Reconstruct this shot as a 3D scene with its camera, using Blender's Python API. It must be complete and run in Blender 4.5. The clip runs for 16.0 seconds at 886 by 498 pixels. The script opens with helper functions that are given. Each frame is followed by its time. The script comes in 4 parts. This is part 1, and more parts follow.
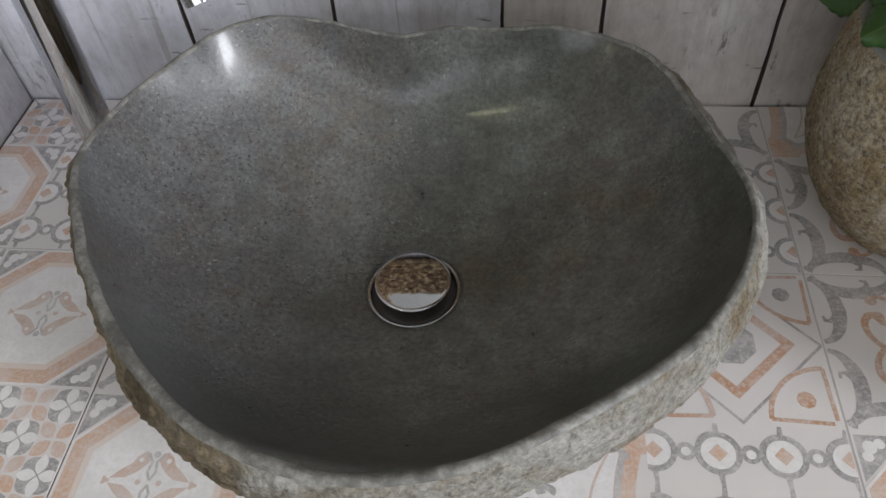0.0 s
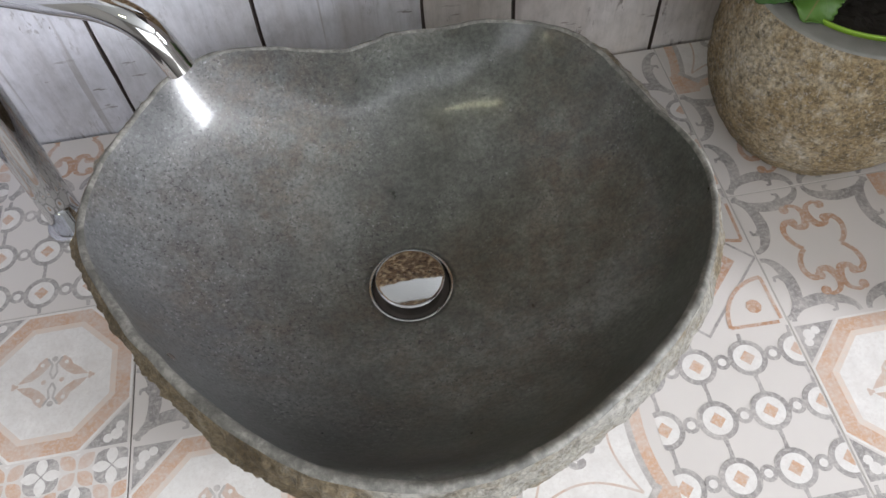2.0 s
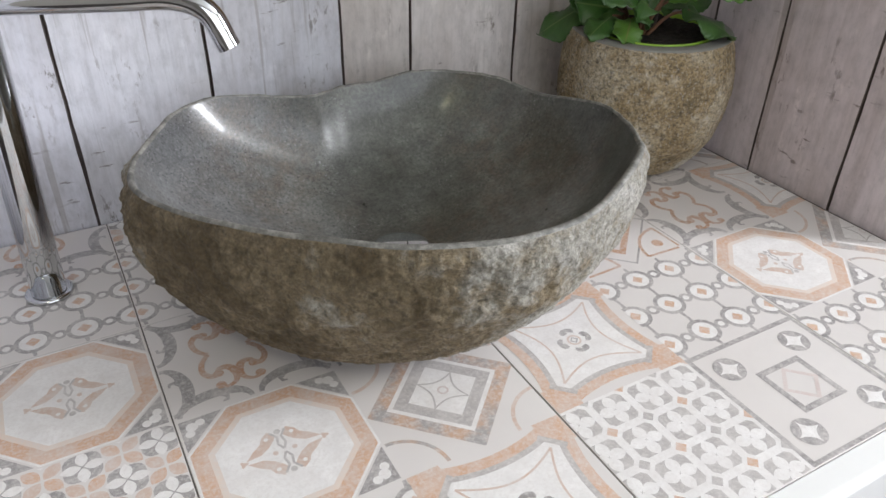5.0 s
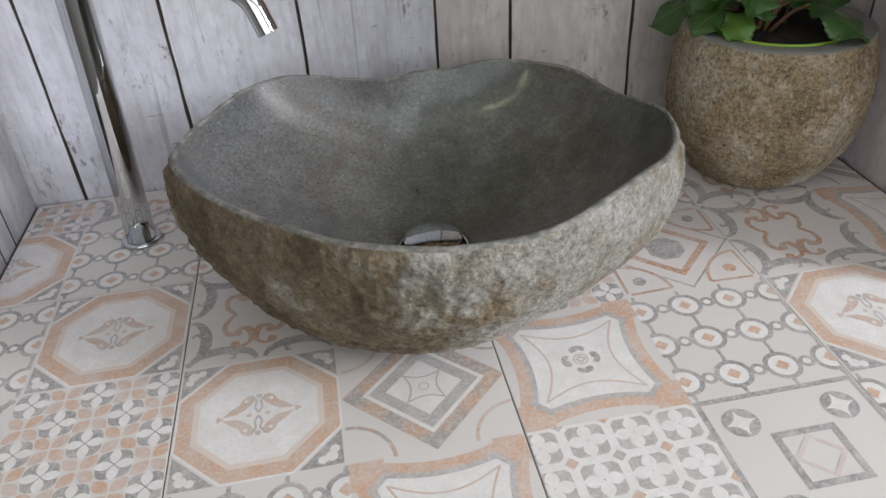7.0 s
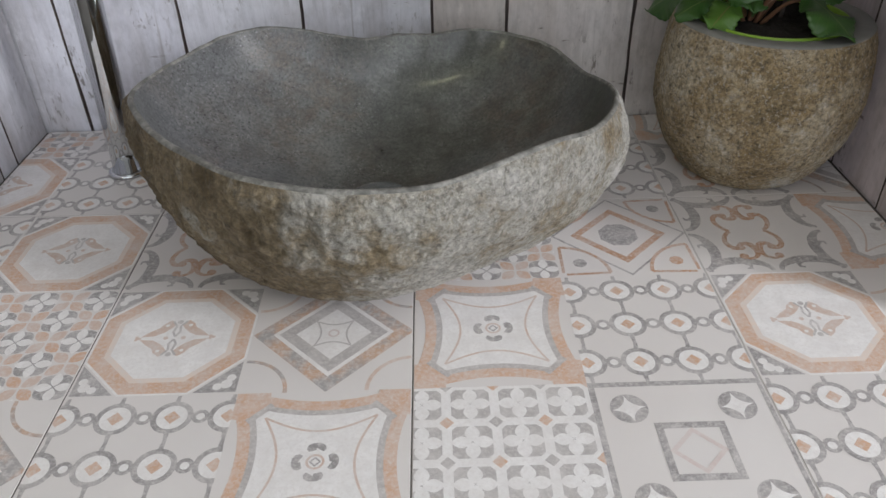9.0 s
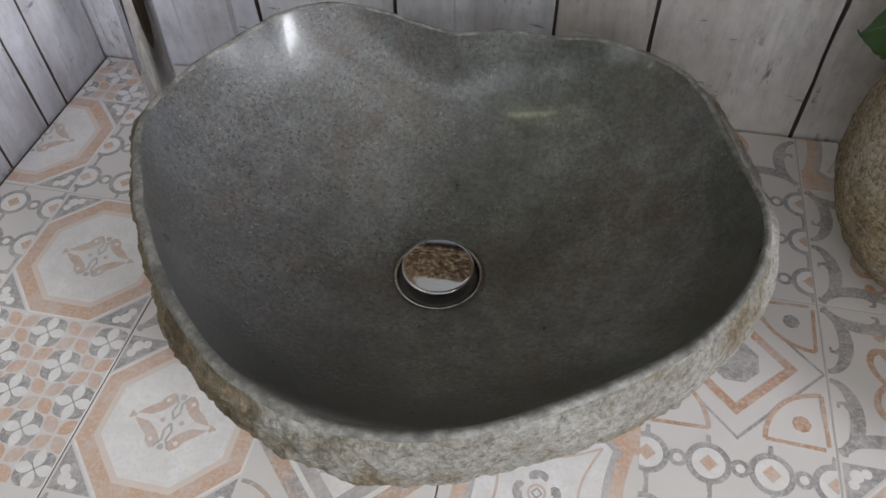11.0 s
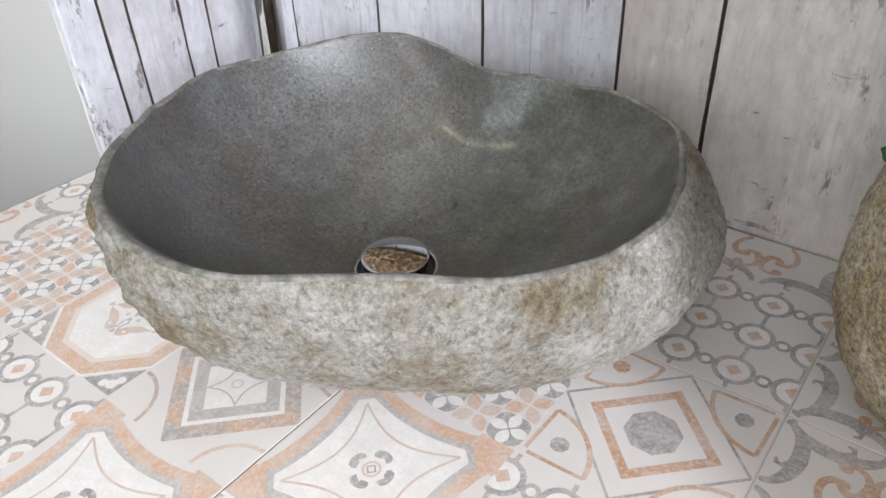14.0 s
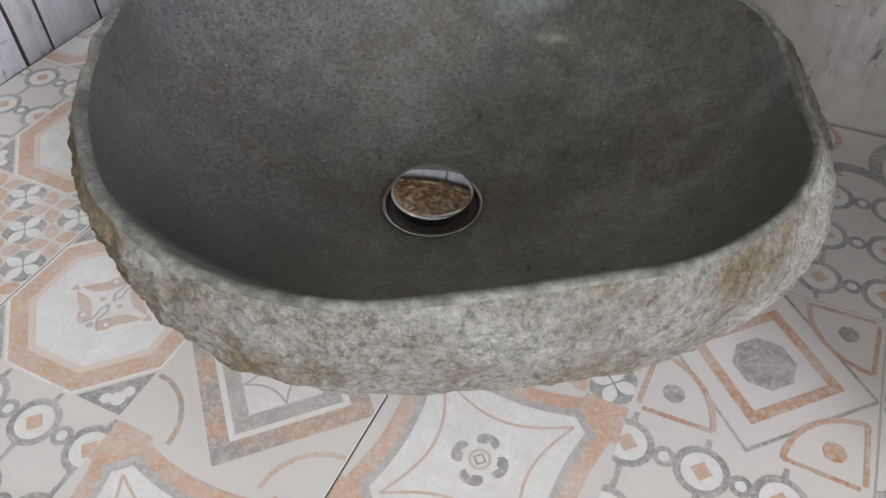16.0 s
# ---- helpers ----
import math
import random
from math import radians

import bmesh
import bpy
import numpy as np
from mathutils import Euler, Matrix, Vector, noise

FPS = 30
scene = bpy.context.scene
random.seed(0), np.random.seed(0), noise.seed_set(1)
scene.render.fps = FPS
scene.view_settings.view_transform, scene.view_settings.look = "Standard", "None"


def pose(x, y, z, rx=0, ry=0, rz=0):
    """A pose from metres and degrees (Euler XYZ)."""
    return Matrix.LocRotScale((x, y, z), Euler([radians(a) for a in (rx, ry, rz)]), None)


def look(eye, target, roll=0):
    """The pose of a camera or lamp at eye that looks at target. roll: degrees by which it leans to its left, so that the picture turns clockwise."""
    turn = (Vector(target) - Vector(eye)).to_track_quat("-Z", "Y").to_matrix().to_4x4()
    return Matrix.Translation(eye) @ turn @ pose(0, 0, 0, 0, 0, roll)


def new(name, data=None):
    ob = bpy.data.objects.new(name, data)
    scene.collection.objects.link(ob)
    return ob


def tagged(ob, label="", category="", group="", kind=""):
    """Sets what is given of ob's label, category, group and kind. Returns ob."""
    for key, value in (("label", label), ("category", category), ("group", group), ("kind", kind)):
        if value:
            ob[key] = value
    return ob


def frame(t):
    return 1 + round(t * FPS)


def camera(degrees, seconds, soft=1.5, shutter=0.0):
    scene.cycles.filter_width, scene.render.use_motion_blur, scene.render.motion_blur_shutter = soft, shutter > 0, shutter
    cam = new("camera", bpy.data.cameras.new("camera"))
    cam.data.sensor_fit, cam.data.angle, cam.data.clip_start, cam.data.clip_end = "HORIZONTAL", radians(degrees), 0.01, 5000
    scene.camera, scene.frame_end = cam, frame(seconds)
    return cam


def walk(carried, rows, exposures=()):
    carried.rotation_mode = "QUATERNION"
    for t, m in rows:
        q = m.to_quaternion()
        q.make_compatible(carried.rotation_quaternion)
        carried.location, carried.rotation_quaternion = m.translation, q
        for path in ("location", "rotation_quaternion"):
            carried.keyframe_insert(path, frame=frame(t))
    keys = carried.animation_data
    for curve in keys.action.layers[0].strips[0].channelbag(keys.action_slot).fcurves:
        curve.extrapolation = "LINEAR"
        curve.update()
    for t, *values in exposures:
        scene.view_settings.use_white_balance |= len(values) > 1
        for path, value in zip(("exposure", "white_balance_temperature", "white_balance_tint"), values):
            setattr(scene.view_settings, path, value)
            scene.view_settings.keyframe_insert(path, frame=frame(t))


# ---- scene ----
cam = camera(61.5, 16.0)
EXPOSURES = [(0, -0.62, 6550, 13), (0.5, -0.42, 6550, 13), (1, -0.22, 6550, 13), (2, -0.1, 6550, 13), (2.5, 0.02, 6550, 13), (3.2, 0.06, 6550, 13), (4, -0.08, 6550, 13), (5, -0.16, 6550, 13), (7.5, -0.47, 6550, 13), (8, -0.47, 6550, 13), (10.5, -0.9, 6550, 13), (11, -0.6, 6550, 13), (12, -0.2, 6550, 13), (13, 0.1, 6550, 13), (14.5, -0.05, 6550, 13), (15.5, -0.48, 6550, 13), (16, -0.46, 6550, 13)]
PATH = [
    (0, (0.045, -0.116, 0.477), (-0.159, 1.159, -1.051), -5.2),
    (0.5, (0.038, -0.118, 0.542), (-0.098, 1.021, -1.096), -4.4),
    (1, (0.049, -0.127, 0.554), (-0.086, 0.992, -1.097), -5.3),
    (1.5, (0.041, -0.122, 0.543), (-0.098, 0.995, -1.11), -6.2),
    (2, (-0.038, -0.102, 0.556), (0.082, 0.997, -1.111), -4.5),
    (2.5, (-0.12, -0.12, 0.544), (0.213, 1.027, -1.061), -2.0),
    (3, (-0.149, -0.216, 0.54), (0.311, 1.144, -0.853), -0.5),
    (3.5, (-0.191, -0.279, 0.515), (0.328, 1.158, -0.776), -0.3),
    (4, (-0.219, -0.299, 0.487), (0.413, 1.226, -0.643), -1.0),
    (4.5, (-0.249, -0.306, 0.456), (0.5, 1.215, -0.604), 0.6),
    (5, (-0.289, -0.324, 0.428), (0.536, 1.14, -0.657), 0.8),
    (5.2, (-0.304, -0.33, 0.424), (0.538, 1.12, -0.665), 0.8),
    (7.3, (-0.072, -0.391, 0.439), (0.08, 1.256, -0.686), -2.8),
    (7.5, (-0.054, -0.408, 0.435), (0.071, 1.269, -0.649), -1.5),
    (8, (0.003, -0.469, 0.404), (0.027, 1.281, -0.564), -1.3),
    (8.2, (0.014, -0.485, 0.401), (0.032, 1.266, -0.566), -1.4),
    (10.3, (0.027, -0.204, 0.48), (-0.003, 1.13, -1.01), -2.0),
    (10.5, (0.026, -0.192, 0.489), (-0.031, 1.148, -0.995), -1.8),
    (11, (0.057, -0.139, 0.495), (-0.245, 1.115, -1.033), -1.9),
    (11.5, (0.083, -0.09, 0.487), (-0.345, 1.029, -1.115), -2.2),
    (12, (0.113, -0.082, 0.475), (-0.357, 1.027, -1.123), -2.1),
    (12.5, (0.189, -0.079, 0.482), (-0.535, 1.017, -1.026), -3.4),
    (13, (0.267, -0.098, 0.467), (-0.691, 1.038, -0.872), -5.8),
    (13.5, (0.297, -0.12, 0.433), (-0.753, 1.109, -0.745), -4.6),
    (14, (0.309, -0.147, 0.391), (-0.728, 1.132, -0.744), -2.7),
    (14.5, (0.32, -0.164, 0.373), (-0.637, 1.062, -0.885), -3.2),
    (15, (0.301, -0.159, 0.38), (-0.616, 1.077, -0.898), -2.3),
    (15.5, (0.242, -0.142, 0.388), (-0.597, 1.11, -0.926), -1.3),
    (16, (0.137, -0.123, 0.385), (-0.46, 1.116, -1.067), -0.6),
]
walk(cam, [(t, look(eye, target, roll)) for t, eye, target, roll in PATH], EXPOSURES)

# ---- world and light ----
world = bpy.data.worlds.new("world")
scene.world = world
world.use_nodes = True
sky = world.node_tree.nodes.new("ShaderNodeTexSky")
sky.sky_type, sky.sun_disc = "NISHITA", False
sky.sun_elevation, sky.sun_rotation = radians(35), radians(120)
world.node_tree.links.new(sky.outputs[0], world.node_tree.nodes["Background"].inputs[0])
world.node_tree.nodes["Background"].inputs[1].default_value = 0.12


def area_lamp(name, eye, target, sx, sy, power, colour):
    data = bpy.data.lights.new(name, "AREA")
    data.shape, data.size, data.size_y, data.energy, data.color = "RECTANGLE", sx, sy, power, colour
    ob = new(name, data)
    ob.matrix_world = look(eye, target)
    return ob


# Daylight in the east window opening and a short tube lamp under the ceiling.
area_lamp("window_light_east", (2.18, -1.2, 1.15), (0.0, -1.2, 1.15), 0.52, 0.9, 108, (0.90, 0.95, 1.0))
# Added fill lamp, broad and dim; no window is known on this side.
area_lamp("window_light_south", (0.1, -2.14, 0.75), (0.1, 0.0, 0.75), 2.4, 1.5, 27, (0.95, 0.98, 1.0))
area_lamp("ceiling_tube_light", (-0.95, -0.88, 1.86), (-0.95, -0.878, 0.0), 0.46, 0.14, 3.6, (1.0, 1.0, 0.62))


# ---- materials ----
class Nodes:
    """A small builder for node materials."""

    def __init__(self, name):
        self.m = bpy.data.materials.new(name)
        self.m.use_nodes = True
        self.t = self.m.node_tree
        self.bsdf = self.t.nodes["Principled BSDF"]
        self.geo = None

    def add(self, kind, **inputs):
        n = self.t.nodes.new(kind)
        for k, v in inputs.items():
            self.set(n.inputs[k.replace("_", " ")], v)
        return n

    def set(self, socket, v):
        if isinstance(v, bpy.types.NodeSocket):
            self.t.links.new(v, socket)
        elif isinstance(v, (tuple, list)) and len(v) == 3 and socket.type == "RGBA":
            socket.default_value = (*v, 1)
        else:
            socket.default_value = v

    def coords(self, scale=(1, 1, 1), space="Object", turn=(0, 0, 0)):
        c = self.add("ShaderNodeTexCoord")
        m = self.add("ShaderNodeMapping", Vector=c.outputs[space])
        m.inputs["Scale"].default_value = scale
        m.inputs["Rotation"].default_value = turn
        return m.outputs[0]

    def shifted(self, scale=(1, 1, 1), amount=7.0):
        """Object coordinates moved by the object's own random number."""
        c = self.add("ShaderNodeTexCoord")
        info = self.add("ShaderNodeObjectInfo")
        mul = self.add("ShaderNodeMath")
        mul.operation = "MULTIPLY"
        self.set(mul.inputs[0], info.outputs["Random"])
        mul.inputs[1].default_value = amount
        vec = self.add("ShaderNodeVectorMath")
        self.set(vec.inputs[0], c.outputs["Object"])
        self.set(vec.inputs[1], mul.outputs[0])
        m = self.add("ShaderNodeMapping", Vector=vec.outputs[0])
        m.inputs["Scale"].default_value = scale
        return m.outputs[0]

    def noise(self, vec, scale, detail=4.0, rough=0.55):
        n = self.add("ShaderNodeTexNoise", Vector=vec, Scale=scale, Detail=detail, Roughness=rough)
        return n.outputs["Fac"]

    def ramp(self, fac, *stops):
        r = self.add("ShaderNodeValToRGB", Fac=fac)
        e = r.color_ramp.elements
        while len(e) < len(stops):
            e.new(0.5)
        for el, (p, c) in zip(e, stops):
            el.position = p
            el.color = (*c, 1) if isinstance(c, tuple) else (c, c, c, 1)
        return r.outputs[0]

    def mix(self, fac, a, b, mode="MIX"):
        n = self.add("ShaderNodeMix")
        n.data_type, n.blend_type = "RGBA", mode
        self.set(n.inputs[0], fac)
        self.set(n.inputs[6], a)
        self.set(n.inputs[7], b)
        return n.outputs[2]

    def math(self, op, a, b=0.0):
        n = self.add("ShaderNodeMath")
        n.operation = op
        self.set(n.inputs[0], a)
        self.set(n.inputs[1], b)
        return n.outputs[0]

    def done(self, colour, rough=0.5, metal=0.0, bump=None, strength=0.3, dist=0.001, **more):
        self.set(self.bsdf.inputs["Base Color"], colour)
        self.set(self.bsdf.inputs["Roughness"], rough)
        self.set(self.bsdf.inputs["Metallic"], metal)
        for k, v in more.items():
            self.set(self.bsdf.inputs[k.replace("_", " ")], v)
        if bump is not None:
            b = self.add("ShaderNodeBump", Height=bump, Strength=strength, Distance=dist)
            self.t.links.new(b.outputs[0], self.bsdf.inputs["Normal"])
        return self.m


def glaze_colour(n):
    v = n.coords()
    return n.mix(n.noise(v, 9, 5), (0.70, 0.672, 0.655), (0.64, 0.60, 0.575))


def make_glaze():
    n = Nodes("tile_glaze")
    v = n.coords()
    return n.done(glaze_colour(n), n.ramp(n.noise(v, 30), (0.3, 0.36), (0.8, 0.52)), bump=n.noise(v, 260, 3), strength=0.12, dist=0.0006)


def make_ink(name, colour, keep):
    """A printed ink that is rubbed through to the glaze in specks and patches; keep: how much of it is left."""
    n = Nodes(name)
    v = n.coords()
    specks = n.ramp(n.noise(v, 300, 6, 0.75), (0.38, 0.0), (0.53, 1.0))
    patches = n.ramp(n.noise(v, 46, 6, 0.7), (0.32, 0.42), (0.58, 1.0))
    fac = n.math("MULTIPLY", n.math("MULTIPLY_ADD", specks, 0.55), patches)
    fac.node.inputs[0].links[0].from_node.inputs[2].default_value = 0.45
    fac = n.math("MULTIPLY", fac, keep)
    shade = n.mix(n.noise(v, 70, 3), colour, tuple(min(1, q * 1.3) for q in colour))
    return n.done(n.mix(fac, glaze_colour(n), shade), 0.4, bump=n.noise(v, 260, 3), strength=0.12, dist=0.0006)


def make_polished():
    """Honed basalt: cloudy grey, brownish patches, pale and dark specks that crowd on the coarser west side."""
    n = Nodes("polished_basalt")
    v = n.coords()
    sep = n.add("ShaderNodeSeparateXYZ", Vector=v)
    big = n.noise(v, 9, 6, 0.62)
    mid = n.noise(v, 48, 6, 0.68)
    col = n.ramp(n.math("ADD", n.math("MULTIPLY", big, 0.6), n.math("MULTIPLY", mid, 0.4)), (0.36, (0.050, 0.052, 0.043)), (0.50, (0.098, 0.102, 0.089)), (0.64, (0.178, 0.184, 0.168)))
    # Bluish paling towards the west: daylight sheen on that slope, mixed into the colour.
    blue_sheen = n.add("ShaderNodeMapRange", Value=n.math("ADD", sep.outputs[0], n.math("MULTIPLY", big, 0.12)))
    blue_sheen.inputs["From Min"].default_value, blue_sheen.inputs["From Max"].default_value = -0.12, 0.06
    blue_sheen.inputs["To Min"].default_value, blue_sheen.inputs["To Max"].default_value = 0.44, 0.0
    col = n.mix(blue_sheen.outputs[0], col, (0.138, 0.140, 0.160))
    rust = n.math("MULTIPLY", n.ramp(n.noise(v, 60, 6, 0.72), (0.40, 0.05), (0.68, 0.8)), n.ramp(n.noise(v, 7, 3), (0.42, 0.05), (0.60, 0.9)))
    col = n.mix(rust, col, (0.116, 0.086, 0.062))
    grain = n.ramp(n.noise(v, 270, 5, 0.8), (0.36, 0.55), (0.64, 1.48))
    col = n.mix(0.75, col, grain, "MULTIPLY")
    coarse = n.add("ShaderNodeMapRange", Value=sep.outputs[0])
    coarse.inputs["From Min"].default_value, coarse.inputs["From Max"].default_value = -0.20, 0.02
    coarse.inputs["To Min"].default_value, coarse.inputs["To Max"].default_value = 0.17, 0.0
    crowd = n.math("ADD", n.noise(v, 24, 4), coarse.outputs[0])
    white = n.math("MULTIPLY", n.ramp(n.noise(v, 390, 3, 0.6), (0.61, 0.0), (0.69, 1.0)), n.ramp(crowd, (0.48, 0.05), (0.68, 0.6)))
    col = n.mix(white, col, (0.33, 0.33, 0.35))
    dark = n.math("MULTIPLY", n.ramp(n.noise(v, 350, 4, 0.65), (0.35, 1.0), (0.43, 0.0)), n.ramp(crowd, (0.46, 0.15), (0.66, 0.9)))
    col = n.mix(dark, col, (0.030, 0.030, 0.031))
    rough = n.ramp(mid, (0.3, 0.27), (0.72, 0.40))
    h = n.math("SUBTRACT", n.noise(v, 120, 5, 0.7), n.math("MULTIPLY", dark, 0.7))
    return n.done(col, rough, bump=h, strength=0.13, dist=0.0012, Specular_IOR_Level=0.5, Coat_Weight=0.32, Coat_Roughness=0.12)


def make_lip():
    n = Nodes("ground_basalt_lip")
    v = n.coords()
    col = n.ramp(n.noise(v, 60, 6, 0.75), (0.36, (0.075, 0.073, 0.064)), (0.5, (0.15, 0.146, 0.132)), (0.64, (0.30, 0.29, 0.265)))
    return n.done(col, 0.55, bump=n.noise(v, 300, 4), strength=0.4, dist=0.001)


def make_rough(name, warm, pale, strength, lean, speck=1.0, size=12, flecks=0.05):
    """Natural river-stone skin: brown patches, pale crystals, dark pits; lean: how far one half of the stone is browner than the other."""
    n = Nodes(name)
    v = n.coords()
    sep = n.add("ShaderNodeSeparateXYZ", Vector=v)
    big = n.noise(v, size, 5, 0.62)
    mid = n.noise(v, 70, 5, 0.7)
    side = n.add("ShaderNodeMapRange", Value=sep.outputs[0])
    side.inputs["From Min"].default_value, side.inputs["From Max"].default_value = -0.13, 0.01
    side.inputs["To Min"].default_value, side.inputs["To Max"].default_value = -0.10 * lean, 0.14 * lean
    shift = side.outputs[0]
    where = n.math("ADD", n.math("ADD", big, shift), n.math("MULTIPLY", n.math("SUBTRACT", mid, 0.5), 0.35))
    col = n.ramp(where, (0.30, warm[0]), (0.46, warm[1]), (0.60, pale[0]), (0.78, pale[1]))
    col = n.mix(0.75 * speck, col, n.ramp(n.noise(v, 260, 6, 0.8), (0.40, 0.28), (0.5, 0.95), (0.60, 1.75)), "MULTIPLY")
    pits = n.ramp(n.noise(v, 190, 6, 0.8), (0.41, 1.0), (0.46, 0.0))
    col = n.mix(n.math("MULTIPLY", pits, 0.88 * speck), col, (0.05, 0.042, 0.03))
    cryst = n.ramp(n.noise(v, 300, 4, 0.75), (0.56, 0.0), (0.63, 1.0))
    patch = n.ramp(where, (0.42, flecks), (0.70, 0.55))
    col = n.mix(n.math("MULTIPLY", cryst, patch), col, (0.60, 0.575, 0.53))
    bloom = n.math("MULTIPLY", n.ramp(n.noise(v, 38, 6, 0.72), (0.54, 0.0), (0.66, 0.75)), n.ramp(where, (0.48, 0.0), (0.66, 1.0)))
    col = n.mix(bloom, col, (0.62, 0.60, 0.57))
    h = n.math("ADD", n.math("MULTIPLY", n.noise(v, 85, 6, 0.72), 1.2), n.math("MULTIPLY", n.noise(v, 300, 5, 0.8), 0.9))
    return n.done(col, n.ramp(mid, (0.3, 0.9), (0.7, 0.6)), bump=h, strength=strength, dist=0.006)


def make_plank(name, tint):
    """Whitewashed boards: streaks along the board, rubbed patches, dark flecks and cracks."""
    n = Nodes(name)
    v = n.shifted((1, 1, 1))
    streak = n.noise(n.shifted((1, 1, 0.09)), 130, 6, 0.7)
    wide = n.noise(n.shifted((1, 1, 0.16)), 26, 4, 0.6)
    col = n.ramp(wide, (0.3, (0.56, 0.548, 0.57)), (0.52, (0.645, 0.645, 0.685)), (0.75, (0.73, 0.74, 0.785)))
    col = n.mix(0.75, col, n.ramp(streak, (0.3, 0.82), (0.5, 1.0), (0.72, 1.08)), "MULTIPLY")
    scuff = n.noise(n.shifted((1, 1, 0.6)), 75, 6, 0.72)
    col = n.mix(0.6, col, n.ramp(scuff, (0.34, 0.74), (0.52, 1.0), (0.68, 1.12)), "MULTIPLY")
    info = n.add("ShaderNodeObjectInfo").outputs["Random"]
    col = n.mix(0.7, col, n.ramp(info, (0.0, (0.86, 0.84, 0.83)), (0.5, (0.97, 0.97, 1.0)), (1.0, (1.04, 1.03, 1.0))), "MULTIPLY")
    hair = n.ramp(n.noise(n.shifted((1, 1, 0.03)), 330, 4, 0.6), (0.58, 0.0), (0.68, 1.0))
    hair = n.math("MULTIPLY", hair, n.ramp(n.noise(n.shifted((1, 1, 0.3)), 15, 4), (0.48, 0.0), (0.66, 0.42)))
    col = n.mix(hair, col, (0.25, 0.225, 0.215))
    where = n.ramp(n.noise(n.shifted((1, 1, 0.45)), 19, 4, 0.6), (0.55, 0.0), (0.63, 0.9))
    fleck = n.math("MULTIPLY", n.ramp(n.noise(n.shifted((1, 1, 0.36)), 165, 6, 0.7), (0.54, 0.0), (0.59, 1.0)), where)
    stroke = n.math("MULTIPLY", n.ramp(n.noise(n.shifted((0.22, 0.22, 1)), 120, 5, 0.6), (0.64, 0.0), (0.68, 1.0)), n.ramp(n.noise(v, 11, 3), (0.50, 0.0), (0.58, 0.85)))
    fleck = n.math("MAXIMUM", fleck, stroke)
    col = n.mix(n.math("MULTIPLY", fleck, 0.85), col, (0.15, 0.125, 0.115))
    smear = n.ramp(n.noise(n.shifted((1, 1, 0.5)), 42, 5, 0.7), (0.60, 0.0), (0.72, 0.55))
    col = n.mix(smear, col, (0.83, 0.83, 0.85))
    crack = n.ramp(n.noise(n.shifted((1, 1, 0.035)), 75, 3, 0.5), (0.66, 0.0), (0.70, 0.5))
    col = n.mix(crack, col, (0.30, 0.27, 0.255))
    blot = n.ramp(n.noise(v, 7, 3), (0.56, 0.0), (0.75, 0.35))
    col = n.mix(blot, col, (0.50, 0.455, 0.42))
    col = n.mix(1.0, col, tint, "MULTIPLY")
    h = n.math("SUBTRACT", streak, n.math("MULTIPLY", n.math("ADD", fleck, crack), 0.8))
    return n.done(col, 0.62, bump=h, strength=0.35, dist=0.0012)


def make_chrome():
    n = Nodes("chrome")
    v = n.coords()
    return n.done((0.60, 0.61, 0.62), n.ramp(n.noise(v, 60, 3), (0.3, 0.03), (0.8, 0.085)), 1.0)


def make_rope():
    n = Nodes("water_hyacinth_rope")
    v = n.coords((1, 1, 1))
    fib = n.noise(n.coords((0.25, 1, 1)), 260, 5, 0.7)
    col = n.ramp(n.noise(v, 55, 4), (0.32, (0.05, 0.024, 0.012)), (0.5, (0.22, 0.125, 0.062)), (0.64, (0.60, 0.46, 0.29)))
    col = n.mix(0.7, col, n.ramp(fib, (0.3, 0.5), (0.65, 1.25)), "MULTIPLY")
    isle = n.add("ShaderNodeNewGeometry").outputs["Random Per Island"]
    col = n.mix(0.45, col, n.ramp(isle, (0.0, (0.45, 0.40, 0.35)), (0.5, (1.0, 1.0, 0.95)), (1.0, (1.7, 1.75, 1.6))), "MULTIPLY")
    return n.done(col, 0.5, bump=fib, strength=0.8, dist=0.002)


def make_leaf(name, lo, hi, rib):
    n = Nodes(name)
    uv = n.add("ShaderNodeTexCoord").outputs["UV"]
    sep = n.add("ShaderNodeSeparateXYZ", Vector=uv)
    u, w = sep.outputs[0], sep.outputs[1]
    side = n.math("ABSOLUTE", n.math("SUBTRACT", w, 0.5))
    mid = n.ramp(side, (0.008, 1.0), (0.03, 0.0))
    fan = n.math("ABSOLUTE", n.math("SUBTRACT", n.math("FRACT", n.math("SUBTRACT", n.math("MULTIPLY", u, 6.0), n.math("MULTIPLY", side, 5.0))), 0.5))
    veins = n.math("MAXIMUM", mid, n.ramp(fan, (0.03, 0.7), (0.11, 0.0)))
    v = n.shifted()
    col = n.mix(n.noise(v, 40, 4), lo, hi)
    col = n.mix(n.math("MULTIPLY", veins, 0.10), col, (0.20, 0.22, 0.08))
    col = n.mix(n.math("MULTIPLY", mid, 0.6), col, rib)
    h = n.math("SUBTRACT", n.noise(v, 120, 4), n.math("MULTIPLY", veins, 0.3))
    return n.done(col, 0.38, bump=h, strength=0.2, dist=0.001)


def make_plain(name, lo, hi, scale, rough, metal=0.0, strength=0.2):
    n = Nodes(name)
    v = n.coords()
    return n.done(n.mix(n.noise(v, scale, 5), lo, hi), rough, metal, bump=n.noise(v, scale * 6, 4), strength=strength, dist=0.001)


